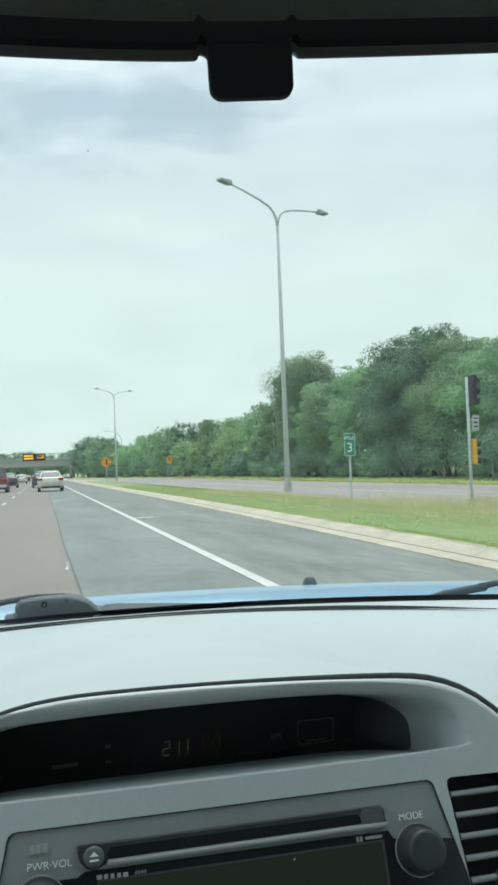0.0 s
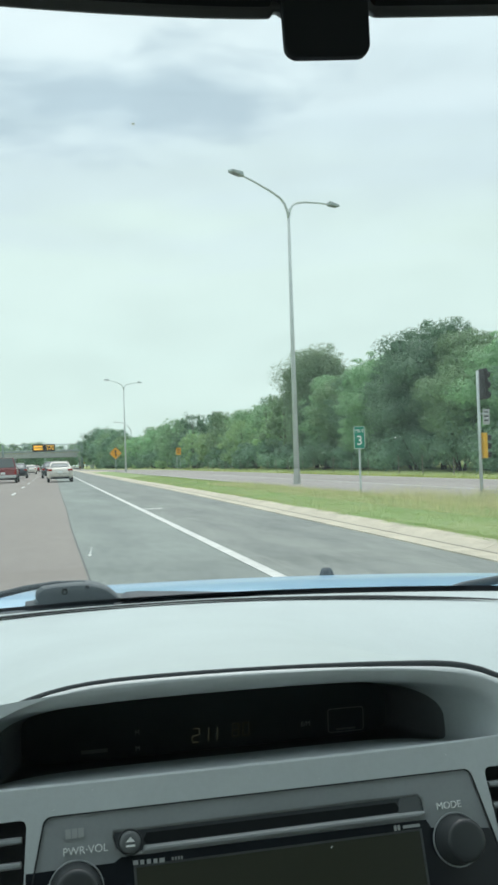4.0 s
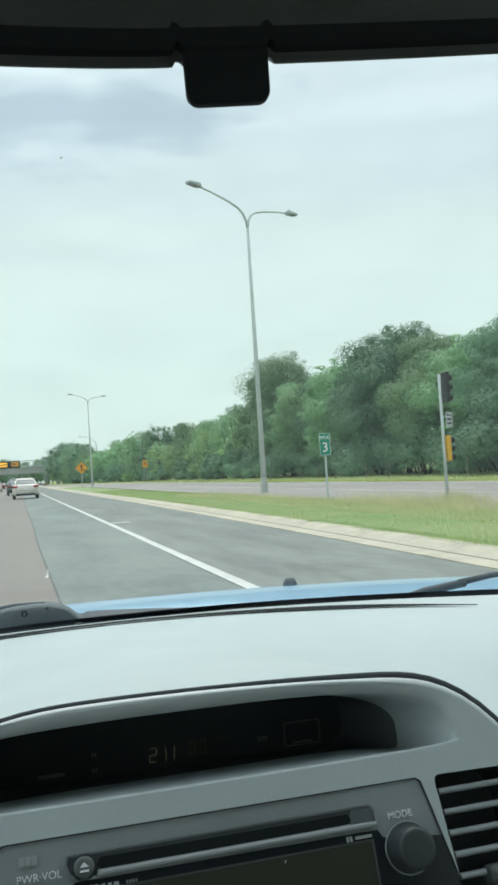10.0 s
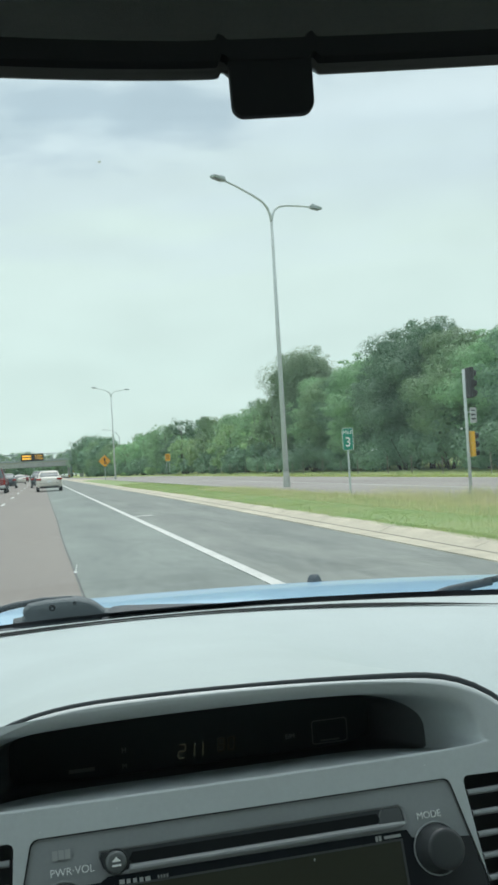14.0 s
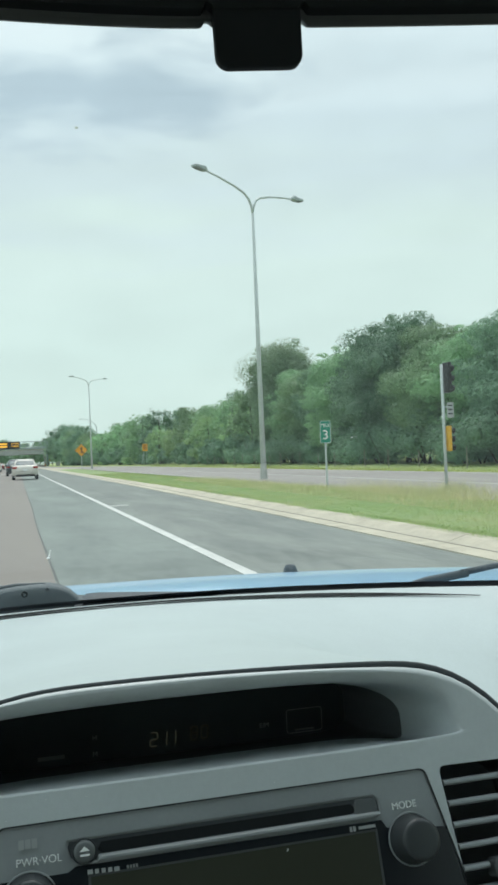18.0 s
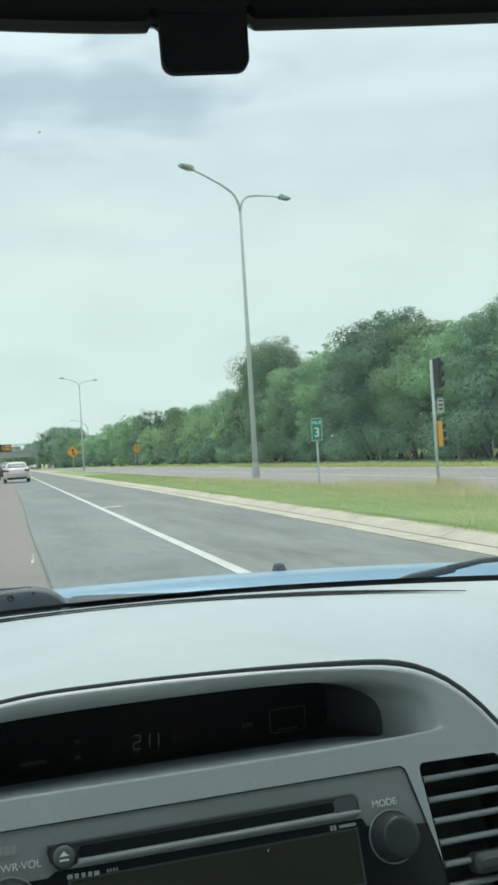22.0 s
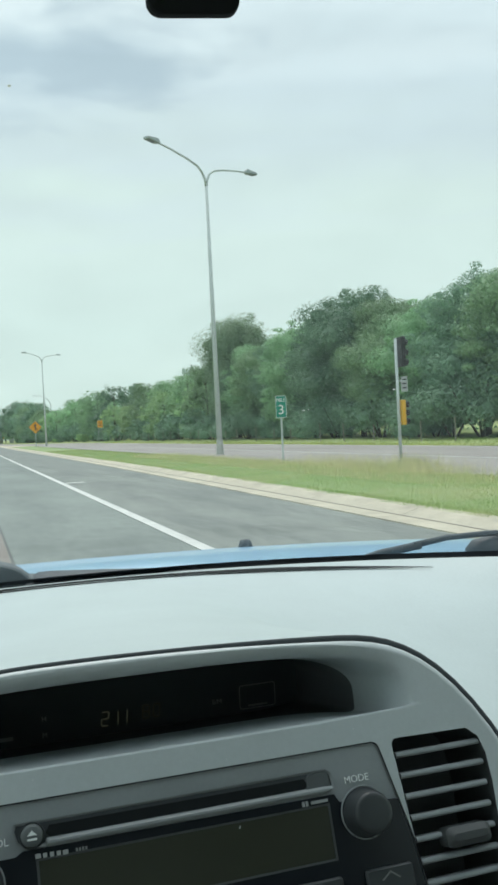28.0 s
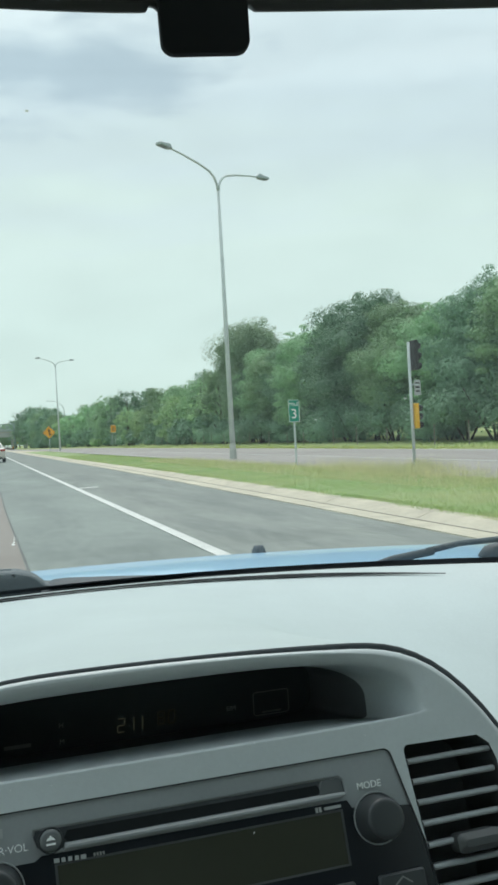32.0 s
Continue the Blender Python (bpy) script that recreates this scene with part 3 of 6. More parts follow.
tray = [(0.0100, 0.0078), (0.1600, 0.0078), (0.1628, 0.0055), (0.1634, -0.0010), (0.1612, -0.0030), (0.0150, -0.0034), (0.0105, -0.0010), (0.0092, 0.0050)]
part("slot_surround", loft([[face(u, v, 0.0012) for u, v in tray], [face(0.0866 + (u - 0.0866) * 0.994, 0.0022 + (v - 0.0022) * 0.90, 0.0009) for u, v in tray], [face(0.0866 + (u - 0.0866) * 0.985, 0.0022 + (v - 0.0022) * 0.78, -0.0002) for u, v in tray]]), M_RADIO, radio, smooth=True)
part("slot_floor", plate([(0.0866 + (u - 0.0866) * 0.985, 0.0022 + (v - 0.0022) * 0.78) for u, v in tray], -0.0020, 0.0004, FACE), M_TRAY, radio, "dark recessed tray of the slot")
# The tray's right end catches light; a paler plate paints that in.
part("slot_ramp", plate([(0.1485, -0.0008), (0.1602, -0.0010), (0.1616, 0.0004), (0.1612, 0.0056), (0.1600, 0.0066), (0.1510, 0.0066), (0.1496, 0.0048)], 0.0003, 0.0010, FACE, 0.0005), M_RAMP_END_LIT, radio, "sloping end of the slot, coloured paler as if lit")
part("disc_slot", plate([(0.0255 + 0.0, 0.0001), (0.1480, 0.0001), (0.1498, 0.0016), (0.1480, 0.0048), (0.0255, 0.0050), (0.0238, 0.0020)], 0.0003, 0.0008, FACE), M_SLOT, radio, "black disc slot")
part("slot_lip", plate([(0.0225, -0.0040), (0.1590, -0.0037), (0.1618, -0.0026), (0.1626, -0.0006), (0.1590, 0.0001), (0.0240, -0.0001)], 0.0004, 0.0022, FACE, 0.0016), M_RADIO, radio, "pale worn edge under the slot")
eject = part("eject_button", loft([[face(0.0177 + q * math.cos(a), 0.0018 + q * math.sin(a), w) for a in (2 * math.pi * k / 28 for k in range(28))] for q, w in ((0.0050, 0.0), (0.0050, 0.0020), (0.0046, 0.0031), (0.0036, 0.0036), (0.0018, 0.0038))], cap=True), M_EJECT, radio, "round shiny eject button", smooth=True)
part("eject_ring", loft([[face(0.0177 + q * math.cos(a), 0.0018 + q * math.sin(a), w) for a in (2 * math.pi * k / 28 for k in range(28))] for q, w in ((0.0058, 0.0008), (0.0056, 0.0013), (0.0053, 0.0013), (0.0051, 0.0006))]), M_TRAY, radio, smooth=True)
bm = bmesh.new()
bm.faces.new([bm.verts.new(face(0.0177 + a, 0.0018 + b, 0.0040)) for a, b in ((-0.0022, 0.0002), (0.0022, 0.0002), (0.0, 0.0024))])
part("eject_mark", box((0.0042, 0.0009, 0.0003), FACE @ at(0.0177, 0.0004, 0.0040), bm=bm), M_PRINT, radio, "pale eject symbol")
screen = [(0.0200, -0.0092), (0.1585, -0.0092), (0.1582, -0.0330), (0.0203, -0.0330)]
part("display_bezel", loft([[face(0.0893 + (u - 0.0893) * 1.018, -0.0211 + (v + 0.0211) * 1.09, 0.0004) for u, v in screen], [face(u, v, 0.0002) for u, v in screen]]), M_BLACK, radio)
part("display", plate(screen, -0.002, 0.00035, FACE), M_SCREEN, radio, "unlit olive-tinted display")
for ku in (0.1772, -0.0072):
    kv = -0.0152
    part("knob_ring", loft([[face(ku + r * math.cos(a), kv + r * math.sin(a), w) for a in (2 * math.pi * k / 40 for k in range(40))] for r, w in ((0.0126, 0.0003), (0.0125, 0.0010), (0.0120, 0.0010), (0.0118, 0.0003))]), M_SLAT, radio, "thin grey ring round the knob", smooth=True)
    prof = [(0.0116, 0.0003), (0.0113, 0.0015), (0.0104, 0.0030), (0.0099, 0.0110), (0.0095, 0.0122), (0.0086, 0.0129), (0.0070, 0.0131)]
    kb = loft([[face(ku + r * math.cos(a), kv + r * math.sin(a), w) for a in (2 * math.pi * k / 40 for k in range(40))] for r, w in prof])
    kb.verts.ensure_lookup_table()
    kb.faces.new([v for v in kb.verts][-40:])
    part("knob", kb, M_KNOB, radio, "black rotary knob", smooth=True)
lettering("mode_text", "MODE", 0.0047, FACE @ at(0.1757, 0.0006, 0.0007), M_PRINT, radio, "pale printed word")
lettering("volume_text", "PWR·VOL", 0.0047, FACE @ at(-0.0025, 0.0008, 0.0007), M_PRINT, radio, "pale printed words")
bm = bmesh.new()
for k in range(5):
    box((0.0018 if k % 4 else 0.0024, 0.0019, 0.0002), FACE @ at(0.0198 + 0.0030 * k, -0.0070 - 0.0001 * k, 0.0008), bm=bm)
part("maker_mark", bm, M_MARK, radio, "plain pale bars of a maker's mark")
bm = bmesh.new()
for k in range(4):
    box((0.0009, 0.0014, 0.0002), FACE @ at(0.0368 + 0.0014 * k, -0.0073, 0.0008), bm=bm)
part("model_mark", bm, M_PRINT_DIM, radio, "small unreadable figures")
bm = bmesh.new()
for k in (-1, 1):
    box((0.0013, 0.0024, 0.0002), FACE @ at(0.1470 + 0.0009 * k, -0.0066, 0.0008), bm=bm)
part("sound_mark", bm, M_MARK, radio, "small pale square mark")
part("sound_mark_text", box((0.0088, 0.0014, 0.0002), FACE @ at(0.1545, -0.0066, 0.0008)), M_MARK, radio)
bm = bmesh.new()
for k in range(3):
    box((0.0024, 0.0040, 0.0002), FACE @ at(-0.0100 + 0.0029 * k, 0.0083, 0.0006), bm=bm)
part("disc_mark", bm, M_MARK, radio, "faded disc symbol")
for u, w_ in ((0.0420, 0.030), (0.0740, 0.030), (0.1060, 0.030), (0.1460, 0.0270), (0.1840, 0.0250), (0.0140, 0.022)):
    b = part("button", plate([(u + a, -0.0470 + b_) for a, b_ in rounded(w_, 0.0120, 0.0015)], 0.0, 0.0025, FACE, 0.0008), M_KNOB, radio, "grey radio button")
    if u > 0.18:
        part("button_mark", box((0.0060, 0.0007, 0.0002), FACE @ at(u - 0.0022, -0.0448, 0.0027) @ pose(0, 0, 0, 0, 0, 35), bm=box((0.0060, 0.0007, 0.0002), FACE @ at(u + 0.0022, -0.0448, 0.0027) @ pose(0, 0, 0, 0, 0, -35))), M_PRINT_DIM, radio)
part("scratch", box((0.0012, 0.0003, 0.0002), FACE @ at(0.1130, -0.0112, 0.0006) @ pose(0, 0, 0, 0, 0, 60)), M_PRINT, radio, "tiny pale scratch")

# dust on the ledge under the clock and on the front
random.seed(3)
for k in range(7):
    du_, dv_ = random.uniform(-0.03, 0.18), random.uniform(0.019, 0.030)
    part("dust_speck", box((random.uniform(0.0003, 0.0006), random.uniform(0.0002, 0.0003), 0.0002), FACE @ at(du_, dv_, 0.0001) @ pose(0, 0, 0, 0, 0, random.uniform(0, 90))), M_PRINT, stack, "pale dust speck")

# air outlets
for sign in (1, -1):
    outline = vent_outline(sign)
    vent = part("air_vent", loft([[face(u, v, 0.0) for u, v in outline], [face(u, v, -0.045) for u, v in outline]]), M_BLACK, car, "air outlet with grey horizontal slats")
    bm = bmesh.new()
    bm.faces.new([bm.verts.new(face(u, v, -0.045)) for u, v in outline])
    part("vent_back", bm, M_VOID, vent)
    for k in range(8):
        v = 0.0078 - 0.0102 * k
        u0, u1 = 0.1155 + 0.0006 * k, 0.1645 - 0.0004 * k
        prof = [(-0.0014, 0.0006), (-0.0020, 0.0016), (-0.0040, 0.0022), (-0.014, 0.0014), (-0.014, -0.0010), (-0.0040, -0.0018), (-0.0020, -0.0014), (-0.0014, -0.0006)]
        loops = [[face(XC + sign * u, v + b_ * 0.8 + 0.04 * (a + 0.002), a) for a, b_ in prof] for u in (u0, u1)]
        part("slat", loft(loops, cap=True), M_SLAT, vent)
    tabu = XC + sign * 0.1445
    part("tab", plate([(tabu + a, -0.0345 + b_) for a, b_ in rounded(0.025, 0.0095, 0.003)], -0.006, 0.0060, FACE, 0.003), M_BLACK, vent, "dark grey vent adjusting tab", smooth=False)


# dashboard skin from the seam to the foot of the windscreen
def y_foot(x):
    return 0.985 - 0.62 * (x - 0.10) ** 2


seam_line = arch_loop(0.0022, -0.0055)[1:-1]
seam_line = [(p.x, p.y, p.z) for p in seam_line]


def seam_at(x):
    lo, hi = seam_line[0], seam_line[-1]
    if x <= lo[0]:
        return lo[1], lo[2] - 0.25 * (lo[0] - x)
    if x >= hi[0]:
        return hi[1], hi[2] - 0.25 * (x - hi[0])
    for a, b in zip(seam_line, seam_line[1:]):
        if a[0] <= x <= b[0]:
            k = (x - a[0]) / max(b[0] - a[0], 1e-6)
            return a[1] + k * (b[1] - a[1]), a[2] + k * (b[2] - a[2])
    return hi[1], hi[2]


def dash_point(x, s):
    y0 = seam_at(x)[0]
    # the shape of the seam fades out towards the windscreen
    z0 = sum(seam_at(x + 0.05 * s ** 0.6 * k)[1] for k in range(-3, 4)) / 7
    yf = y_foot(x)
    crown = 1.043 + 0.0475 * (1 - s) ** 1.35
    near = (1 - s) ** 2.2
    z = crown - near * (1.0905 - z0) - (1 - near) * 0.10 * min(abs(x - 0.078) / 0.33, 1.6) ** 2 * (1 - s)
    return Vector((x, y0 + s * (yf - y0), z))


xs = [-0.62 + 0.02 * k for k in range(21)] + [-0.2 + 0.005 * k for k in range(112)] + [0.37 + 0.03 * k for k in range(15)]
ss = [(k / 28) ** 1.4 for k in range(29)]
dash = part("dashboard", sheet(dash_point, xs, ss), M_DASH, car, "pale grey soft dashboard top", smooth=True)
part("dash_front", sheet(lambda x, s: Vector((x, seam_at(x)[0] + 0.004 + 0.10 * s, seam_at(x)[1] - 0.001 - s * (seam_at(x)[1] - 0.55))), [x for x in xs if x > 0.31], [0, 0.1, 0.3, 1.0]), M_DASH, dash, smooth=True)
part("dash_front", sheet(lambda x, s: Vector((x, seam_at(x)[0] + 0.004 + 0.10 * s, seam_at(x)[1] - 0.001 - s * (seam_at(x)[1] - 0.55))), [x for x in xs if x < -0.155], [0, 0.1, 0.3, 1.0]), M_DASH, dash, smooth=True)


def on_dash(x, y, up):
    y0, _ = seam_at(x)
    s = (y - y0) / (y_foot(x) - y0)
    p = dash_point(x, min(max(s, 0), 1))
    return Vector((x, y, p.z + up))


slot_xs = [-0.6 + 0.0134 * k for k in range(81)]


def slot_half(x):
    return 0.0070 * min(1, max(0.02, (0.478 - x) / 0.16))


part("defroster_slot", loft([[on_dash(x, y_foot(x) - 0.030 - slot_half(x), 0.0018) for x in slot_xs], [on_dash(x, y_foot(x) - 0.030, 0.0026) for x in slot_xs], [on_dash(x, y_foot(x) - 0.030 + slot_half(x), 0.0022) for x in slot_xs]], closed=False), M_SLOT, dash, "narrow dark defroster slot", smooth=True)

# windscreen
GLASS_UP = math.atan2(0.36, 0.83)


def glass_point(x, s, off=0.0):
    y = y_foot(x) + 0.012 - s * (0.83 - 0.25 * (x - 0.1) ** 2)
    z = 1.048 + s * 0.36 + 0.012 * math.sin(math.pi * s)
    return Vector((x, y - off * math.sin(GLASS_UP), z - off * math.cos(GLASS_UP)))


gx = [-0.62 + 0.07 * k for k in range(21)]
gs = [k / 10 for k in range(11)]
screen_ob = part("windscreen", sheet(glass_point, gx, gs), M_GLASS, car, "clear sloping windscreen with a few dirt specks", smooth=True)
screen_ob.visible_shadow = False


def band_low(x):
    """The black band at the foot of the glass widens towards the passenger's side."""
    k = min(max((x - 0.05) / 0.30, 0.0), 1.0)
    return -0.0085 - 0.0115 * k


part("windscreen_band", sheet(lambda x, s: glass_point(x, band_low(x) + (0.0058 - band_low(x)) * s, 0.002), gx, [0, 0.5, 1]), M_FRIT, screen_ob, "black printed band along the glass", smooth=True)
part("windscreen_band", sheet(lambda x, s: glass_point(x, 0.93 + 0.08 * s, 0.002), gx, [0, 0.5, 1]), M_BLACK, screen_ob, "black printed band along the glass", smooth=True)


def speck(x, s, r, mat, shape=1.0):
    own = bmesh.new()
    pts = []
    for k in range(9):
        a = 2 * math.pi * k / 9
        rr = r * (0.65 + 0.35 * random.random())
        c = glass_point(x + rr * math.cos(a), s + rr * math.sin(a) * shape / 0.9, 0.003)
        pts.append(own.verts.new(c))
    own.faces.new(pts)
    part("dirt_speck", own, mat, screen_ob, "tiny dried speck on the glass")


random.seed(5)
for sx_, ss_, r_, m_ in ((0.0195, 0.167, 0.0017, M_SPOT), (0.0200, 0.174, 0.0012, M_SPOT), (0.0203, 0.181, 0.0010, M_SPOT), (0.0206, 0.188, 0.0007, M_SPOT), (0.022, 0.768, 0.0008, M_SPOT_DARK), (0.240, 0.424, 0.0010, M_SPOT), (0.243, 0.425, 0.0007, M_SPOT), (0.297, 0.456, 0.0010, M_SPOT), (0.137, 0.672, 0.0005, M_SPOT), (0.191, 0.397, 0.0005, M_SPOT)):
    speck(sx_, ss_, r_, m_, 2.0 if ss_ < 0.2 else 1.0)
# hood, cowl, wipers
def hood_point(x, y):
    d = x - XC
    return Vector((x, y, 1.0300 - 0.139 * (y - 1.0) ** 2 - 0.045 * d * d - 0.5 * max(0, abs(d) - 0.68) ** 2))


hood = part("hood", sheet(hood_point, [XC - 0.84 + 0.07 * k for k in range(25)], [1.04 + 0.05 * k for k in range(26)]), M_PAINT_BLUE, car, "light blue painted hood", smooth=True)
part("cowl", sheet(lambda x, s: Vector((x, y_foot(x) + 0.004 + 0.085 * s, 1.034 + 0.002 * math.sin(math.pi * s) - 0.014 * s)), [-0.6 + 0.05 * k for k in range(28)], [k / 6 for k in range(7)]), M_COWL, car, "weathered black cowl panel", smooth=True)
nz = bmesh.new()
bmesh.ops.create_uvsphere(nz, u_segments=16, v_segments=10, radius=1.0, matrix=at(0.438, 1.45, 0.9900) @ Matrix.Diagonal((0.0128, 0.016, 0.0230, 1)))
for v in nz.verts:
    v.co.z = min(v.co.z, 1.0095 - 0.15 * (v.co.y - 1.45))
part("washer_nozzle", nz, M_COWL, car, "small black washer nozzle", smooth=True)
# driver's wiper: pivot cover, arm and the parked blade along the cowl
cover = [(-0.046, 1.026), (-0.046, 1.0445), (-0.0365, 1.0455), (-0.0335, 1.0490), (-0.0350, 1.0530), (-0.0335, 1.0580), (-0.028, 1.0625), (-0.010, 1.0645), (0.012, 1.0650), (0.026, 1.0640), (0.038, 1.0605), (0.047, 1.0555), (0.053, 1.0500), (0.056, 1.0475), (0.063, 1.0468), (0.063, 1.026)]
wiper = part("wiper", loft([[Vector((x + (0.012 - x) * g, y, z + (1.026 - z) * g)) for x, z in cover[::-1]] for y, g in ((1.045, 0.06), (1.040, 0.0), (1.016, 0.0), (1.012, 0.02), (1.010, 0.06))], cap=True), M_COVER, car, "black wiper with its faded grey pivot cover")
part("wiper_arm", tube([(0.020, 1.028, 1.0635), (-0.012, 1.028, 1.0640), (-0.045, 1.028, 1.0605), (-0.085, 1.028, 1.053), (-0.30, 1.0, 1.044), (-0.52, 0.93, 1.042)], [0.0022, 0.0032, 0.0036, 0.0038, 0.004, 0.004], 8), M_COWL, wiper, smooth=True)
for nx, nz_, nr in ((-0.003, 1.0570, 0.0036), (0.0215, 1.0600, 0.0020)):
    hole = part("nut_recess", rod((nx, 1.012, nz_), (nx, 1.0092, nz_), nr, seg=16), M_SLOT, wiper, "dark round recess")
    part("wiper_nut", rod((nx, 1.0094, nz_ - 0.2 * nr), (nx, 1.0086, nz_ - 0.2 * nr), nr * 0.45, seg=6), M_COVER, hole, "dull hexagon nut")
part("cover_rib", box((0.090, 0.003, 0.0025), at(0.012, 1.0095, 1.0435), 0.0008), M_COWL, wiper)
part("cowl_ridge", loft([[Vector((x, y_foot(x) + dy, 1.034 + dz * min(1, 0.10 + max(0, 0.31 - x) / 0.27, 0.3 + (x - 0.045) / 0.03))) for x in (0.050 + 0.0145 * k for k in range(28))] for dy, dz in ((0.010, 0.0), (0.020, 0.012), (0.035, 0.018), (0.055, 0.012), (0.065, -0.004))], closed=False), M_COWL, car, "raised black cowl edge", smooth=True)
part("cowl_ridge", loft([[Vector((x, y_foot(x) + dy, 1.034 + dz * 0.3)) for x in (-0.50 + 0.02 * k for k in range(29))] for dy, dz in ((0.006, 0.0), (0.020, 0.012), (0.035, 0.016), (0.055, 0.010), (0.075, -0.010))], closed=False), M_COWL, car, "raised black cowl edge", smooth=True)
wiper2 = part("wiper", tube([(0.455, 1.06, 1.019), (0.50, 1.06, 1.026), (0.56, 1.06, 1.032)], [0.002, 0.0055, 0.0055], 8), M_COWL, car, "black passenger-side wiper arm", smooth=True)
part("wiper_arm", tube([(0.55, 1.06, 1.0325), (0.60, 1.06, 1.0385), (0.66, 1.06, 1.039), (0.75, 1.05, 1.036)], [0.0045, 0.004, 0.004, 0.004], 8), M_COWL, wiper2, smooth=True)
part("wiper_cover", loft([[Vector((0.69 + 0.055 * wu * math.cos(a), 1.07 + 0.030 * wu * math.sin(a), wz)) for a in (2 * math.pi * k / 24 for k in range(24))] for wu, wz in ((1.0, 0.995), (0.98, 1.018), (0.82, 1.028), (0.4, 1.034))], cap=True), M_COWL, wiper2, smooth=True)
# rear-view mirror just ahead of the camera, with its dipping lever
MIR = Matrix.Translation((0.0525, 0.205, 1.300)) @ pose(0, 0, 0, 0, -5.2, 0) @ pose(0, 0, 0, 82, 0, 0)


def mirror_low(x):
    """Height of the mirror's lower edge: rising to the driver's side, notched beside the lever."""
    out = max(0.0, (-x - 0.016) / 0.046)
    rise = 0.0023 * out ** 1.5 if x > -0.09 else 0.0023 * (0.074 / 0.046) ** 1.5 * (x + 0.128) / 0.038
    return 0.0018 * abs(x / 0.128) ** 2.2 + rise + 0.0022 * math.exp(-((abs(x) - 0.0116) / 0.0008) ** 2)


def mirror_outline(grow, n=256):
    """The mirror seen from the seats: nearly straight lower edge, rounded ends."""
    half, high = 0.128, 0.064
    low = [(half * (-1 + 2 * k / n), mirror_low(half * (-1 + 2 * k / n))) for k in range(n + 1)]
    pts = [(x, y - grow) for x, y in low]
    for k in range(1, 8):
        a = -90 + 180 * k / 8
        pts.append((half + (0.020 + grow) * math.cos(radians(a)), 0.033 + (0.031 + grow) * math.sin(radians(a))))
    pts += [(x, high + grow) for x, _ in low[::-1]]
    for k in range(1, 8):
        a = 90 + 180 * k / 8
        pts.append((-half + (0.020 + grow) * math.cos(radians(a)), 0.033 + (0.031 + grow) * math.sin(radians(a))))
    return pts


def mir(p, w):
    return MIR @ Vector((p[0], p[1], w))


mirror = part("rear_view_mirror", loft([[mir(p, w) for p in mirror_outline(g)] for g, w in ((-0.024, -0.034), (-0.012, -0.018), (-0.004, -0.0065), (-0.0002, -0.0025), (0.0004, -0.0008))], cap=True), M_MIRROR_RIM, car, "rear-view mirror in a dark grey shell", smooth=True)
part("mirror_frame", loft([[mir(p, w) for p in mirror_outline(g)] for g, w in ((-0.0022, -0.001), (-0.0026, 0.0018), (-0.0078, 0.0020), (-0.0086, 0.0004))]), M_LEVER, mirror, "black frame round the mirror glass")
bm = bmesh.new()
bm.faces.new([bm.verts.new(mir(p, 0.0006)) for p in mirror_outline(-0.0084)])
part("mirror_glass", bm, M_MIRROR, mirror, "mirror glass, coloured dark for its dim reflection")
lever = [((x + 0.11 * y) * (1 + 2.0 * (y - 0.008)) - 0.0004, -0.0030 + y) for x, y in rounded(0.0214, 0.0175, 0.0032, 6)]
part("dipping_lever", plate(lever, -0.0006, 0.0012, MIR, 0.0003), M_LEVER, mirror, "black dipping lever under the mirror")
part("mirror_stem", tube([(0.0525, 0.225, 1.335), (0.0525, 0.25, 1.36), (0.0525, 0.30, 1.372)], 0.011), M_BLACK, mirror, smooth=True)

# cabin shell, closed around the camera
roof = part("roof", sheet(lambda x, y: Vector((x, y, 1.415 - 0.05 * (x - XC) ** 2 - 0.03 * (y + 0.6) ** 2)), [XC - 0.62 + 0.0775 * k for k in range(17)], [0.17 - 0.09 * k for k in range(20)]), M_HEAD, car, "grey cloth headlining", smooth=True)
part("roof_skin", sheet(lambda x, y: Vector((x, y, 1.445 - 0.05 * (x - XC) ** 2 - 0.03 * (y + 0.6) ** 2)), [XC - 0.64 + 0.08 * k for k in range(17)], [0.18 - 0.09 * k for k in range(20)]), M_PAINT_BLUE, roof, smooth=True)
for sx in (-1, 1):
    x0 = XC + sx * 0.76
    door = part("door", box((0.06, 2.6, 0.68), at(x0, -0.35, 0.57), 0.02), M_CABIN, car, "grey door lining")
    part("door_skin", box((0.05, 2.7, 0.66), at(x0 + sx * 0.06, -0.35, 0.57), 0.02), M_PAINT_BLUE, door)
    part("pillar", tube([(x0 - sx * 0.0, 0.86, 0.98), (x0 - sx * 0.08, 0.45, 1.22), (x0 - sx * 0.16, 0.10, 1.39)], 0.035), M_CABIN, car, smooth=True)
    part("pillar", tube([(x0, -0.42, 0.95), (x0 - sx * 0.13, -0.48, 1.40)], 0.05), M_CABIN, car, smooth=True)
    part("pillar", tube([(x0, -1.25, 0.95), (x0 - sx * 0.15, -1.0, 1.40)], 0.08), M_CABIN, car, smooth=True)
    seat = part("front_seat", box((0.50, 0.16, 0.62), at(XC + sx * 0.37, -0.62, 0.80) @ pose(0, 0, 0, 18), 0.05, seg=4), M_FABRIC, car, "grey cloth front seat", smooth=True)
    part("cushion", box((0.50, 0.52, 0.16), at(XC + sx * 0.37, -0.30, 0.47), 0.05, seg=4), M_FABRIC, seat, smooth=True)
    part("headrest", box((0.26, 0.09, 0.18), at(XC + sx * 0.37, -0.76, 1.20) @ pose(0, 0, 0, 12), 0.035, seg=4), M_FABRIC, seat, smooth=True)
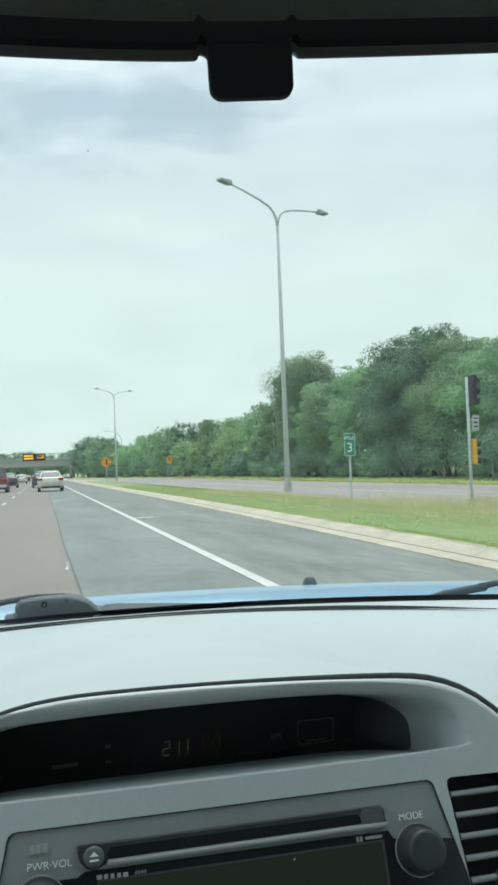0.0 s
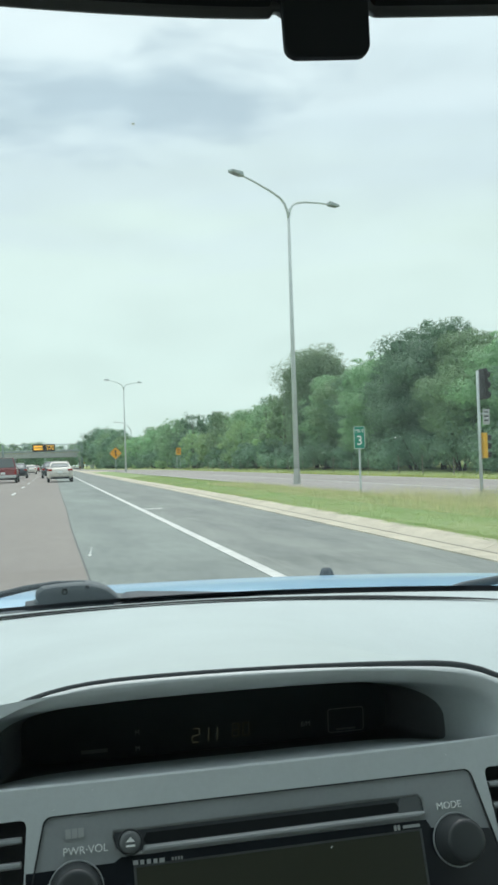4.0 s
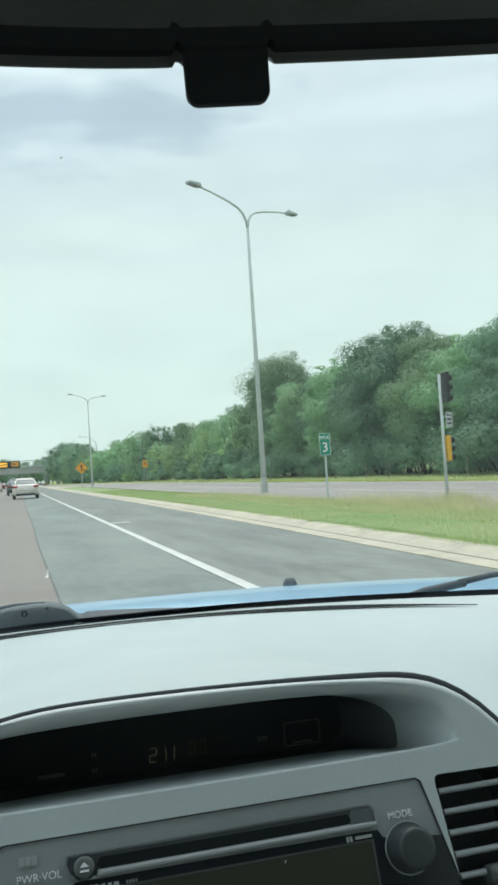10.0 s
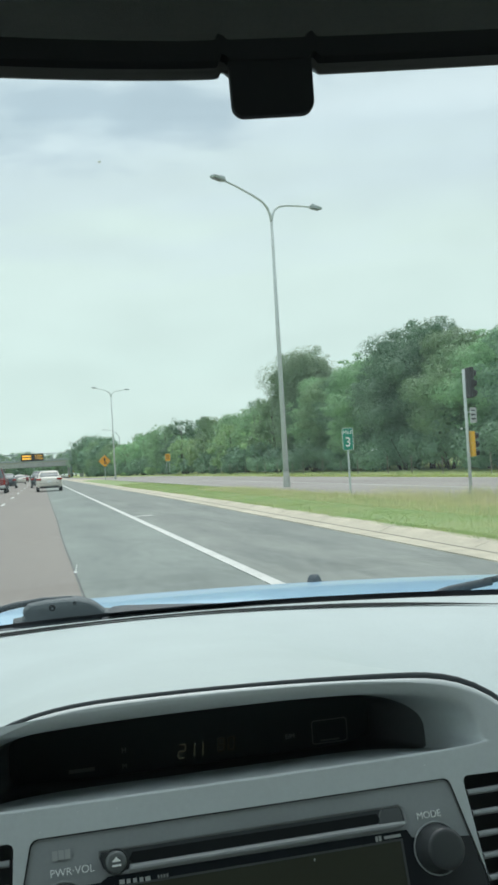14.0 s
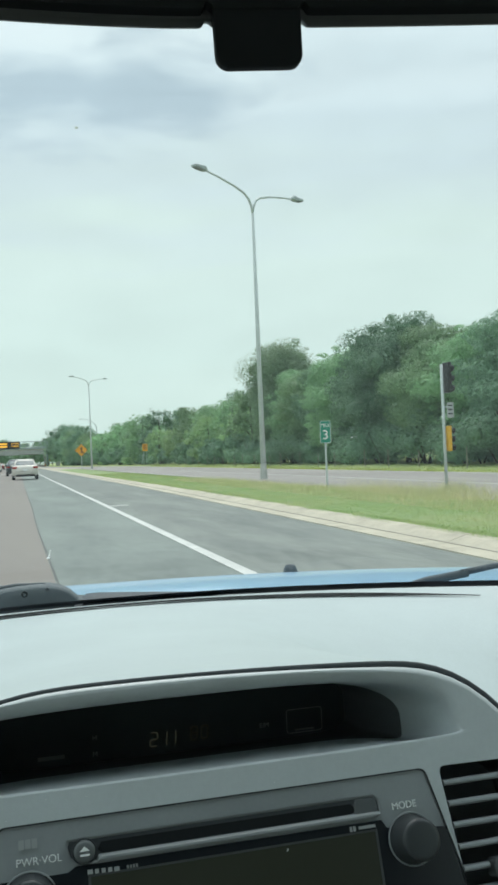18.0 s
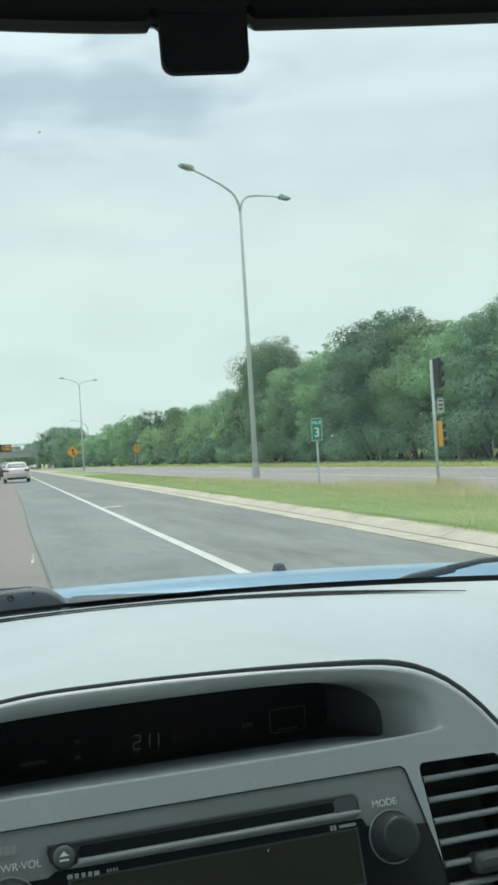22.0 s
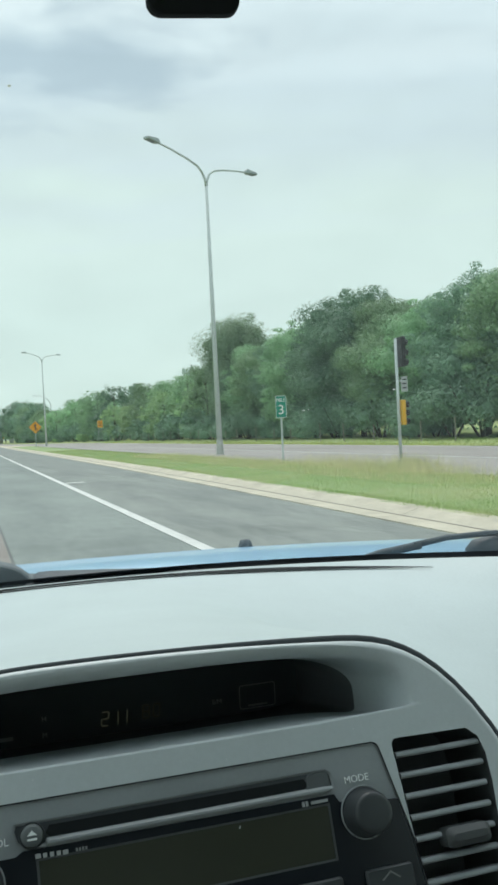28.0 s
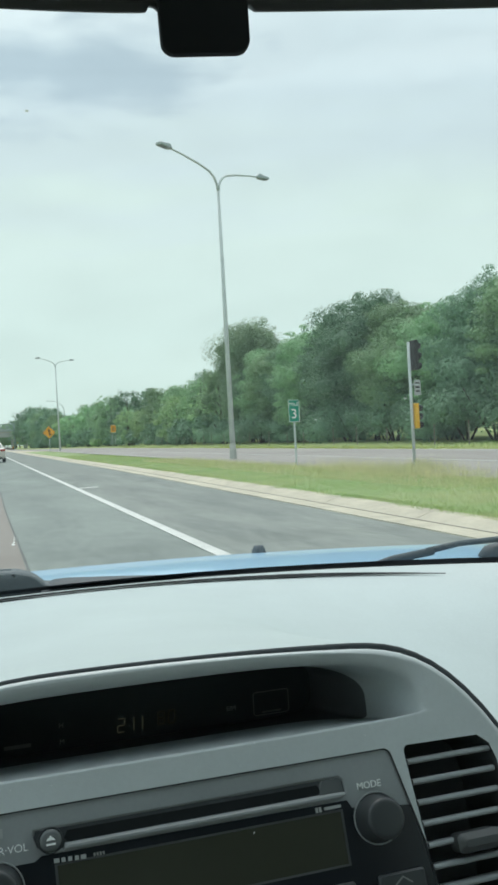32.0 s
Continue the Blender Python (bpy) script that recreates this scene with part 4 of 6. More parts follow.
for sx in (-1, 1):
    pane = part("side_window", sheet(lambda u, v: Vector((XC + sx * (0.765 - 0.150 * u - 0.012 * math.sin(math.pi * u)), 0.62 - 1.95 * v - 0.30 * u * (0.5 - v), 0.91 + 0.46 * u)), [k / 6 for k in range(7)], [k / 8 for k in range(9)]), M_GLASS, car, "clear side window", smooth=True)
    pane.visible_shadow = False
# rear pane out of view, dark only to hold back light on the dashboard
pane = part("rear_window", sheet(lambda u, v: Vector((XC - 0.60 + 1.20 * u, -1.92 + 0.40 * v, 1.00 + 0.355 * v)), [k / 8 for k in range(9)], [k / 6 for k in range(7)]), M_LIGHT_CUT, car, "unseen rear window, tinted to cut light from behind", smooth=True)
pane.visible_shadow = False
part("rear_bench", box((1.35, 0.22, 0.66), at(XC, -1.42, 0.70) @ pose(0, 0, 0, 18), 0.06, seg=4), M_FABRIC, car, "grey cloth rear bench", smooth=True)
part("parcel_shelf", box((1.42, 0.55, 0.04), at(XC, -1.70, 0.99), 0.01), M_CABIN, car)
part("cabin_floor", box((1.5, 3.0, 0.04), at(XC, -0.45, 0.30), 0.01), M_CABIN, car)
part("bulkhead", box((1.5, 0.05, 0.72), at(XC, 0.95, 0.63), 0.01), M_CABIN, car)


def wing_point(side, y, u):
    """Front wing: rises to the hood's edge, bulges a little and opens over the wheel."""
    top = hood_point(XC + 0.84, max(y, 1.04)).z + 0.004
    low = max(0.30, 0.38 + math.sqrt(max(0.0, 0.37 ** 2 - (y - 1.55) ** 2)))
    return Vector((XC + side * (0.825 + 0.045 * math.sin(math.pi * min(u * 1.2, 1.0) * 0.5)), y, top - u * (top - low)))


for sx in (-1, 1):
    part("fender", sheet(lambda y, u: wing_point(sx, y, u), [0.92 + 0.05 * k for k in range(29)], [k / 8 for k in range(9)]), M_PAINT_BLUE, car, smooth=True)
part("front_bumper", box((1.75, 0.18, 0.5), at(XC, 2.32, 0.55), 0.08, seg=4), M_PAINT_BLUE, car)
part("boot", box((1.5, 0.75, 0.55), at(XC, -2.1, 0.68), 0.08, seg=4), M_PAINT_BLUE, car)
for wx in (-0.80, 0.80):
    for wy in (1.55, -1.25):
        wheel = part("wheel", rod((XC + wx - 0.1, wy, 0.40), (XC + wx + 0.1, wy, 0.40), 0.32, seg=32), M_TYRE, car)
        part("wheel_rim", rod((XC + wx - 0.104, wy, 0.40), (XC + wx + 0.104, wy, 0.40), 0.21, seg=24), M_CHROME, wheel)

# ================= the highway outside =================
FAR = 2500.0
ground = part("ground", sheet(lambda x, y: Vector((x, y, -0.06)), [-FAR, -300, -60, 60, 300, FAR], [-FAR, -300, -60, 200, 600, FAR]), M_FIELD)
tagged(ground, "green meadow reaching to the horizon", "ground", kind="structure")


def strip(name, x0, x1, z, mat, label, category, y0=-120.0, y1=900.0, thick=0.05):
    ob = part(name, box((x1 - x0, y1 - y0, thick), at((x0 + x1) / 2, (y0 + y1) / 2, z - thick / 2)), mat)
    return tagged(ob, label, category, kind="structure")


strip("road", 0.30, 2.16, 0.0, M_ASPHALT, "grey asphalt driving lane", "road")
strip("road", -6.6, 0.30, 0.001, M_ASPHALT_OLD, "worn brownish asphalt driving lanes", "road")
strip("road_shoulder", 2.16, 4.68, -0.010, M_SHOULDER, "dark patched asphalt shoulder", "road")


def ramp_right(y):
    """The ramp's outer edge, drawing in to the shoulder where it joins the highway."""
    k = min(max((y - 120.0) / 125.0, 0.0), 1.0)
    return 17.6 - 8.8 * k * k * (3 - 2 * k)


ramp = part("ramp_road", sheet(lambda y, k: Vector((x_in + (ramp_right(y) - x_in) * k, y, 0.03)) if (x_in := 8.95 - 3.6 * min(max((y - 130.0) / 70.0, 0.0), 1.0)) else None, [-120, -60, 0, 60, 118] + [122 + 4 * k for k in range(33)] + [300, 420, 900], [0, 0.5, 1]), M_RAMP)
tagged(ramp, "pale asphalt ramp beyond the grass, joining the highway", "road", kind="structure")
strip("far_road", -30.0, -18.0, 0.0, M_ASPHALT_OLD, "opposite carriageway", "road")


def lines(name, x, y0, y1, w, label, z=0.006):
    ob = part(name, box((w, y1 - y0, 0.006), at(x, (y0 + y1) / 2, z)), M_LINE)
    return tagged(ob, label, "road marking", kind="structure")


lines("edge_line", 2.06, -60, 600, 0.13, "worn white painted edge line")
lines("edge_tick", 2.36, 21.7, 22.0, 0.5, "short white painted tick", -0.006)
for k in range(30):
    lines("lane_dash", -1.62, -12 + 12.2 * k, -9 + 12.2 * k, 0.11, "white painted lane dash")
lines("edge_line", -5.35, -60, 600, 0.12, "worn yellowish edge line")
lines("ramp_line", 12.6, -20, 70, 0.12, "white painted line on the ramp", 0.036)
lines("ramp_line", 17.1, -20, 118, 0.12, "white painted edge line on the ramp", 0.036)
lines("ramp_line", 9.35, 40, 128, 0.12, "white painted edge line on the ramp", 0.036)

# tar-filled cracks and seams wandering over the shoulder
random.seed(8)
for k in range(16):
    y0 = 15.0 + 2.6 * k + random.uniform(-1, 1)
    x0, x1 = random.uniform(2.3, 3.2), random.uniform(3.4, 4.6)
    n_ = 14
    mid = [Vector((x0 + (x1 - x0) * j / n_, y0 + 0.16 * noise.noise((j * 0.33, k * 3.1, 0)) + 0.25 * j / n_, -0.007)) for j in range(n_ + 1)]
    wide = [0.012 + 0.02 * abs(noise.noise((j * 0.8, k * 1.7, 4))) for j in range(n_ + 1)]
    ob = part("road_crack", loft([[p + Vector((0, -w_, 0)) for p, w_ in zip(mid, wide)], [p + Vector((0, w_, 0)) for p, w_ in zip(mid, wide)]], closed=False), M_TAR)
    tagged(ob, "dark crack across the asphalt shoulder", "crack", kind="structure")
for xx, ya, yb in ((0.305, 3, 160),):
    mid = [Vector((xx + 0.03 * noise.noise((0.21 * j, xx, 0)), ya + (yb - ya) * j / 80, 0.0035)) for j in range(81)]
    ob = part("road_crack", loft([[p + Vector((-0.012, 0, 0)) for p in mid], [p + Vector((0.014, 0, 0)) for p in mid]], closed=False), M_TAR)
    tagged(ob, "long dark paving seam", "crack", kind="structure")

# verge, raised a little behind the kerb, with uneven turf
random.seed(11)


def verge_height(x, y):
    k = (x - 5.38) / 3.57
    return 0.062 + 0.01 * math.sin(math.pi * min(max(k, 0), 1)) + 0.02 * noise.noise((x * 0.8, y * 0.25, 2.0)) - 0.07 * max(0, k - 0.75) * 4


def kerb_shift(y):
    """The kerb bends slightly towards the lane beside the car."""
    return -0.25 * min(max(0.0, (35 - y) / 26), 1.4) ** 1.3


verge = part("verge", sheet(lambda x, y: Vector((x + kerb_shift(y) * (8.98 - x) / 3.62, y, verge_height(x, y))), [5.36 + 3.62 * k / 9 for k in range(10)], [-460 + 10 * k for k in range(44)] + [-20 + 1.2 * k for k in range(126)]), M_SOIL, smooth=True)
tagged(verge, "grass verge between road and ramp", "verge", kind="structure")
bank_ = part("grass_bank", sheet(lambda x, y: Vector((x + ramp_right(y) - 17.6, y, 0.02 + 0.006 * max(0, x - 17.6) ** 1.15 + 0.08 * noise.noise((x * 0.3, y * 0.12, 5.0)))), [17.6, 18.0, 18.5, 20, 22, 26, 32, 45, 70], [-40 + 4 * k for k in range(60)] + [204 + 30 * k for k in range(24)]), M_BANK, smooth=True)
tagged(bank_, "rising grass bank in front of the trees", "bank", kind="structure")
gore = part("paved_nose", loft([[Vector((5.36, 130, 0.05)), Vector((5.36, 165, 0.04)), Vector((5.36, 200, 0.02))], [Vector((9.0, 130, 0.05)), Vector((7.4, 165, 0.04)), Vector((5.5, 200, 0.02))]], closed=False), M_GORE)
tagged(gore, "pale concrete nose where ramp and highway meet", "paving", kind="structure")
median = part("median", sheet(lambda x, y: Vector((x, y, -0.05 + 0.08 * noise.noise((x * 0.3, y * 0.1, 1.0)))), [-18, -15, -12, -9, -6.6], [-20 + 10 * k for k in range(50)]), M_SOIL, smooth=True)
tagged(median, "grass median", "median", kind="structure")

# grass blades as stuff
rng = np.random.default_rng(4)


def blades(name, mat, n, x0, x1, y0, y1, h0, h1, width, label, base, dense=1.0, clump=0.0):
    y = y0 + (y1 - y0) * rng.random(n) ** dense
    x = x0 + (x1 - x0) * rng.random(n)
    if clump:
        cx, cy = x0 + (x1 - x0) * rng.random(n // 40 + 1), y0 + (y1 - y0) * rng.random(n // 40 + 1) ** dense
        pick = rng.integers(0, len(cx), n)
        x = np.clip(cx[pick] + rng.normal(0, clump, n), x0, x1)
        y = cy[pick] + rng.normal(0, clump * 1.6, n)
    if x1 < 9.5:
        x += np.array([kerb_shift(q) for q in y]) * np.clip((8.98 - x) / 3.62, 0, 1)
    h = h0 + (h1 - h0) * rng.random(n) ** 1.5
    a = rng.random(n) * math.pi
    lx, ly = rng.normal(0, 0.35, n) * h, rng.normal(0, 0.35, n) * h
    z = np.array([base(p, q) for p, q in zip(x, y)]) - 0.02
    dx, dy = np.cos(a) * width, np.sin(a) * width
    v = np.empty((n, 3, 3))
    v[:, 0] = np.stack([x - dx, y - dy, z], 1)
    v[:, 1] = np.stack([x + dx, y + dy, z], 1)
    v[:, 2] = np.stack([x + lx, y + ly, z + h], 1)
    f = np.arange(n)[:, None] * 3 + [[0, 1, 2]]
    me = bpy.data.meshes.new(name)
    me.from_pydata(v.reshape(-1, 3).tolist(), [], f.tolist())
    me.materials.append(mat)
    # soft turf: the blades take the light of the ground they stand on
    me.normals_split_custom_set_from_vertices([(0.0, 0.0, 1.0)] * (3 * n))
    return tagged(new(name, me), label, "grass", kind="stuff")


blades("verge_grass", M_GRASS, 330000, 5.35, 8.95, 8, 70, 0.015, 0.075, 0.0030, "short green and straw-coloured verge grass", verge_height, 1.5)
blades("kerb_edge_grass", M_GRASS, 24000, 5.30, 5.60, 8, 60, 0.02, 0.055, 0.003, "ragged green grass hanging over the back of the kerb", lambda x, y: 0.075, 1.3, 0.10)
blades("dry_grass", M_DRY, 20000, 6.9, 8.95, 12, 40, 0.06, 0.26, 0.003, "tall dry seed stems in the verge", verge_height, 1.2, 0.5)
blades("dry_grass", M_DRY, 7000, 8.2, 9.8, 15.5, 22, 0.08, 0.46, 0.003, "clump of tall dry straw-coloured grass by the signal", verge_height, 1.0, 0.28)
blades("grass_tuft", M_DRY, 700, 9.75, 10.35, 18.2, 19.5, 0.08, 0.42, 0.003, "tall pale grass tuft at the foot of the signal", lambda x, y: 0.03, 1.0, 0.16)
blades("tall_weeds", M_GRASS, 900, 7.6, 9.1, 16, 60, 0.06, 0.18, 0.006, "tall green weeds at the back of the verge", verge_height, 1.2, 0.35)
bank_h = lambda x, y: 0.02 + 0.006 * max(0, x - 17.6) ** 1.15
blades("bank_grass", M_GRASS, 40000, 17.7, 24, 15, 220, 0.03, 0.12, 0.02, "long meadow grass below the trees", bank_h, 1.4)
blades("yellow_flowers", M_FLOWER, 6000, 17.65, 18.6, 15, 122, 0.04, 0.13, 0.02, "yellow flowering weeds along the ramp", bank_h, 1.4)

# gutter and kerb in cast lengths
gutter_prof = [(4.68, -0.05), (4.68, 0.004), (5.02, -0.006), (5.06, 0.002), (5.24, 0.055), (5.31, 0.072), (5.40, 0.076), (5.40, -0.05)]
me = mesh_of(loft([[Vector((x, y, z)) for x, z in gutter_prof] for y in (0.006, 3.044)], cap=True), "kerb_length")
me.materials.append(M_KERB)
kerb = thing("kerb", "pale tan concrete kerb and gutter in cast lengths", "kerb")
tagged(kerb, kind="structure")
for k in range(90):
    ob = new("kerb_length", me)
    ob.parent = kerb
    y0 = -15 + 3.05 * k
    lean_ = math.degrees(math.atan2(kerb_shift(y0) - kerb_shift(y0 + 3.05), 3.05))
    ob.matrix_basis = at(kerb_shift(y0) + 4.68, y0, 0) @ pose(0, 0, 0, 0, 0, lean_) @ at(-4.68, 0, 0)
part("kerb_joint", loft([[Vector((5.027 + dx + kerb_shift(y), y, z)) for y in [-15 + 3.05 * k for k in range(20)] + [60, 259]] for dx, z in ((0, -0.02), (0, 0.001), (0.02, 0.001), (0.02, -0.02))], closed=False), M_POST, kerb, "dark joint between gutter and kerb")
tagged(strip("kerb_run", 4.68, 5.40, 0.10, M_KERB, "far run of concrete kerb", "kerb", 259.5, 900, 0.12), kind="structure")


# ---- lamps ----
def double_lamp(x, y, h=12.2, turn=0.0):
    lamp = thing("street_lamp", "tall galvanised street lamp with two curved arms", "street lamp", (x, y, 0.02), turn, "street lamps")
    part("pole", rod((0, 0, 0.6), (0, 0, h - 0.6), 0.122, 0.06, 16), M_GALV, lamp, smooth=True)
    part("base", rod((0, 0, -0.1), (0, 0, 0.70), 0.175, 0.130, 14), M_FOOT, lamp, "pale conical foot")
    for side in (-1, 1):
        pts = [Vector((0, 0, h - 0.75)), Vector((side * 0.06, 0, h - 0.45)), Vector((side * 0.25, 0, h - 0.15)), Vector((side * 0.55, 0, h + 0.05)), Vector((side * 1.2, 0, h + 0.22)), Vector((side * 2.3, 0, h + 0.40)), Vector((side * 2.95, 0, h + 0.47))]
        part("arm", tube(pts, [0.058, 0.058, 0.053, 0.050, 0.046, 0.041, 0.037], 8), M_GALV, lamp, smooth=True)
        lamp_head(lamp, Vector((side * 2.9, 0, h + 0.48)), side)
    return lamp


def lamp_head(lamp, p, side):
    """A flat slab of a luminaire with a clamp at its neck and a lens below."""
    loops = []
    for s, w, up, low in ((0.0, 0.05, 0.05, -0.03), (0.10, 0.10, 0.12, -0.05), (0.16, 0.15, 0.13, -0.06), (0.30, 0.16, 0.10, -0.06), (0.74, 0.155, 0.065, -0.05), (0.80, 0.13, 0.045, -0.035)):
        loops.append([p + Vector((side * s, y_, 0.05 * s + z_)) for y_, z_ in ((-w, low * 0.6), (-w * 0.85, low), (w * 0.85, low), (w, low * 0.6), (w, up * 0.5), (w * 0.8, up), (-w * 0.8, up), (-w, up * 0.5))])
    head = part("lamp_head", loft(loops, cap=True), M_LAMP, lamp, "flat grey lamp head")
    part("lens", box((0.40, 0.22, 0.012), at(*(p + Vector((side * 0.52, 0, -0.034)))) @ pose(0, 0, 0, 0, -3 * side, 0)), M_CARGLASS, head, "dark unlit lens")
    part("light_sensor", rod(p + Vector((side * 0.22, 0, 0.11)), p + Vector((side * 0.22, 0, 0.19)), 0.04, 0.035, 10), M_GALV, head, "small round light sensor")


def single_lamp(x, y, h=11.8):
    lamp = thing("street_lamp", "galvanised street lamp with one long curved arm", "street lamp", (x, y, 0.02), 0, "street lamps")
    pts = [Vector((0, 0, 0.4)), Vector((0, 0, h * 0.4)), Vector((0, 0, h - 2.6))] + [Vector((-3.6 * (1 - math.cos(a)) * 1.0, 0, h - 2.6 + 2.6 * math.sin(a))) for a in (radians(9 * k) for k in range(1, 11))]
    part("pole", tube(pts, [0.12 - 0.075 * k / len(pts) for k in range(len(pts))], 12), M_GALV, lamp, smooth=True)
    part("base", rod((0, 0, -0.1), (0, 0, 0.45), 0.20, 0.16, 12), M_GALV, lamp)
    lamp_head(lamp, Vector((-3.6, 0, h)), -1)


double_lamp(10.3, 36.8, h=12.3, turn=36)
double_lamp(10.0, 124.0, turn=42)
single_lamp(19.8, 226.0)
single_lamp(13.6, 300.0)


# ---- signs and signal ----
def post(parent, x, z0, z1, y=0.03, w=0.05):
    bm = bmesh.new()
    box((w, 0.012, z1 - z0), at(x, y, (z0 + z1) / 2), bm=bm)
    box((0.012, 0.035, z1 - z0), at(x - w / 2 + 0.006, y + 0.017, (z0 + z1) / 2), bm=bm)
    box((0.012, 0.035, z1 - z0), at(x + w / 2 - 0.006, y + 0.017, (z0 + z1) / 2), bm=bm)
    part("post", bm, M_GALV, parent)


FRONT = pose(0, 0, 0, 90, 0, 0)
mile = thing("mile_marker", "small green mile marker on a thin steel post", "road sign", (9.04, 25.2, -0.02), -6)
post(mile, 0, 0.02, 2.05)
panel = part("panel", plate([(a, 1.72 + b) for a, b in rounded(0.34, 0.68, 0.03)], -0.004, 0.004, FRONT), M_SIGN_GREEN, mile)
part("panel_border", loft([[FRONT @ Vector((a, 1.72 + b, 0.0055)) for a, b in rounded(w, h, 0.025)] for w, h in ((0.33, 0.67), (0.305, 0.645))]), M_SIGN_WHITE, panel)
lettering("mile_text", "MILE", 0.145, FRONT @ at(0, 1.92, 0.0062), M_SIGN_WHITE, panel)
lettering("mile_text", "3", 0.40, FRONT @ at(0, 1.62, 0.0062), M_SIGN_WHITE, panel)

warn = thing("merge_sign", "amber diamond warning sign with a merging arrow", "road sign", (8.5, 122.0, 0.10), -3)
post(warn, 0, -0.1, 3.4, w=0.08)
panel = part("panel", plate([(a * 0.7071 - b * 0.7071, 2.55 + a * 0.7071 + b * 0.7071) for a, b in rounded(1.22, 1.22, 0.07)], -0.004, 0.004, FRONT), M_SIGN_YELLOW, warn)
part("panel_border", loft([[FRONT @ Vector((a * 0.7071 - b * 0.7071, 2.55 + a * 0.7071 + b * 0.7071, 0.0055)) for a, b in rounded(w, w, 0.06)] for w in (1.18, 1.14)]), M_SIGN_BLACK, panel)
bm = bmesh.new()
box((0.11, 0.62, 0.002), FRONT @ at(0, 2.43, 0.006), bm=bm)
bm.faces.new([bm.verts.new(FRONT @ Vector(p)) for p in ((-0.21, 2.70, 0.007), (0.21, 2.70, 0.007), (0, 3.06, 0.007))])
box((0.10, 0.42, 0.002), FRONT @ at(0.14, 2.33, 0.006) @ pose(0, 0, 0, 0, 0, 38), bm=bm)
part("arrow", bm, M_SIGN_BLACK, panel)

orange = thing("advisory_sign", "amber rectangular sign on two slanting legs", "road sign", (19.6, 139.0, 0.15), -8)
post(orange, -0.22, -0.2, 2.9)
post(orange, 0.22, -0.2, 2.9)
part("brace", rod((-0.6, 0.8, 0), (-0.22, 0.05, 1.9), 0.025), M_GALV, orange)
panel = part("panel", plate([(a, 2.75 + b) for a, b in rounded(0.78, 1.1, 0.05)], -0.004, 0.004, FRONT), M_SIGN_YELLOW, orange)
bm = bmesh.new()
for k in range(3):
    box((0.5, 0.10, 0.002), FRONT @ at(0, 3.05 - 0.25 * k, 0.006), bm=bm)
part("sign_text", bm, M_SIGN_BLACK, panel, "unreadable dark lines")

signal = thing("ramp_signal", "ramp meter signal on a thin steel post", "traffic signal", (10.15, 19.7, 0.08), 0)
part("pole", rod((0, 0, -0.1), (0, 0, 3.05), 0.040, 0.036, 14), M_GALV, signal, smooth=True)
part("base", box((0.17, 0.17, 0.14), at(0, 0, 0.01), 0.03), M_LAMP, signal)


def signal_head(z, h, mat, dx, deep):
    head = part("signal_head", box((0.10, deep, h), at(dx, 0.0, z), 0.02), mat, signal)
    n = 3 if h > 0.6 else 2
    for k in range(n):
        zz = z + h / 2 - h / n * (k + 0.5)
        part("visor", tube([(dx + 0.04, 0, zz), (dx + 0.17, 0, zz - 0.02)], [0.085, 0.075], 12), M_SIGN_BLACK, head, smooth=True)
        part("lens", rod((dx + 0.049, 0, zz), (dx + 0.058, 0, zz), 0.075, seg=16), M_LENS, head)


signal_head(2.72, 0.74, M_SIGN_BLACK, 0.14, 0.34)
signal_head(1.22, 0.62, M_SIGNAL_YELLOW, 0.10, 0.24)
plq = part("plaque", plate([(0.19 + a, 1.92 + b) for a, b in rounded(0.18, 0.38, 0.02)], -0.003, 0.003, FRONT), M_PLAQUE, signal, "small white plaque with unreadable lines")
for k in range(3):
    part("text_bar", box((0.11, 0.035, 0.002), FRONT @ at(0.19, 2.03 - 0.10 * k, 0.0045)), M_SIGN_BLACK, plq)
part("bracket", box((0.22, 0.03, 0.03), at(0.12, 0.0, 2.0)), M_GALV, signal)
part("bracket", box((0.14, 0.03, 0.03), at(0.07, 0.0, 0.95)), M_GALV, signal)

# fence posts along the foot of the trees
for k in range(26):
    y = 30 + 4.2 * k + 0.6 * math.sin(k * 2.3)
    f_ = thing("fence_post", "weathered grey fence post in long grass", "fence post", (20.6, y, 0.1), 0, "fence posts")
    part("post", rod((0, 0, -0.2), (0.02 * math.sin(k), 0, 0.95 + 0.1 * math.sin(k * 1.7)), 0.03, 0.026, 8), M_POST, f_)


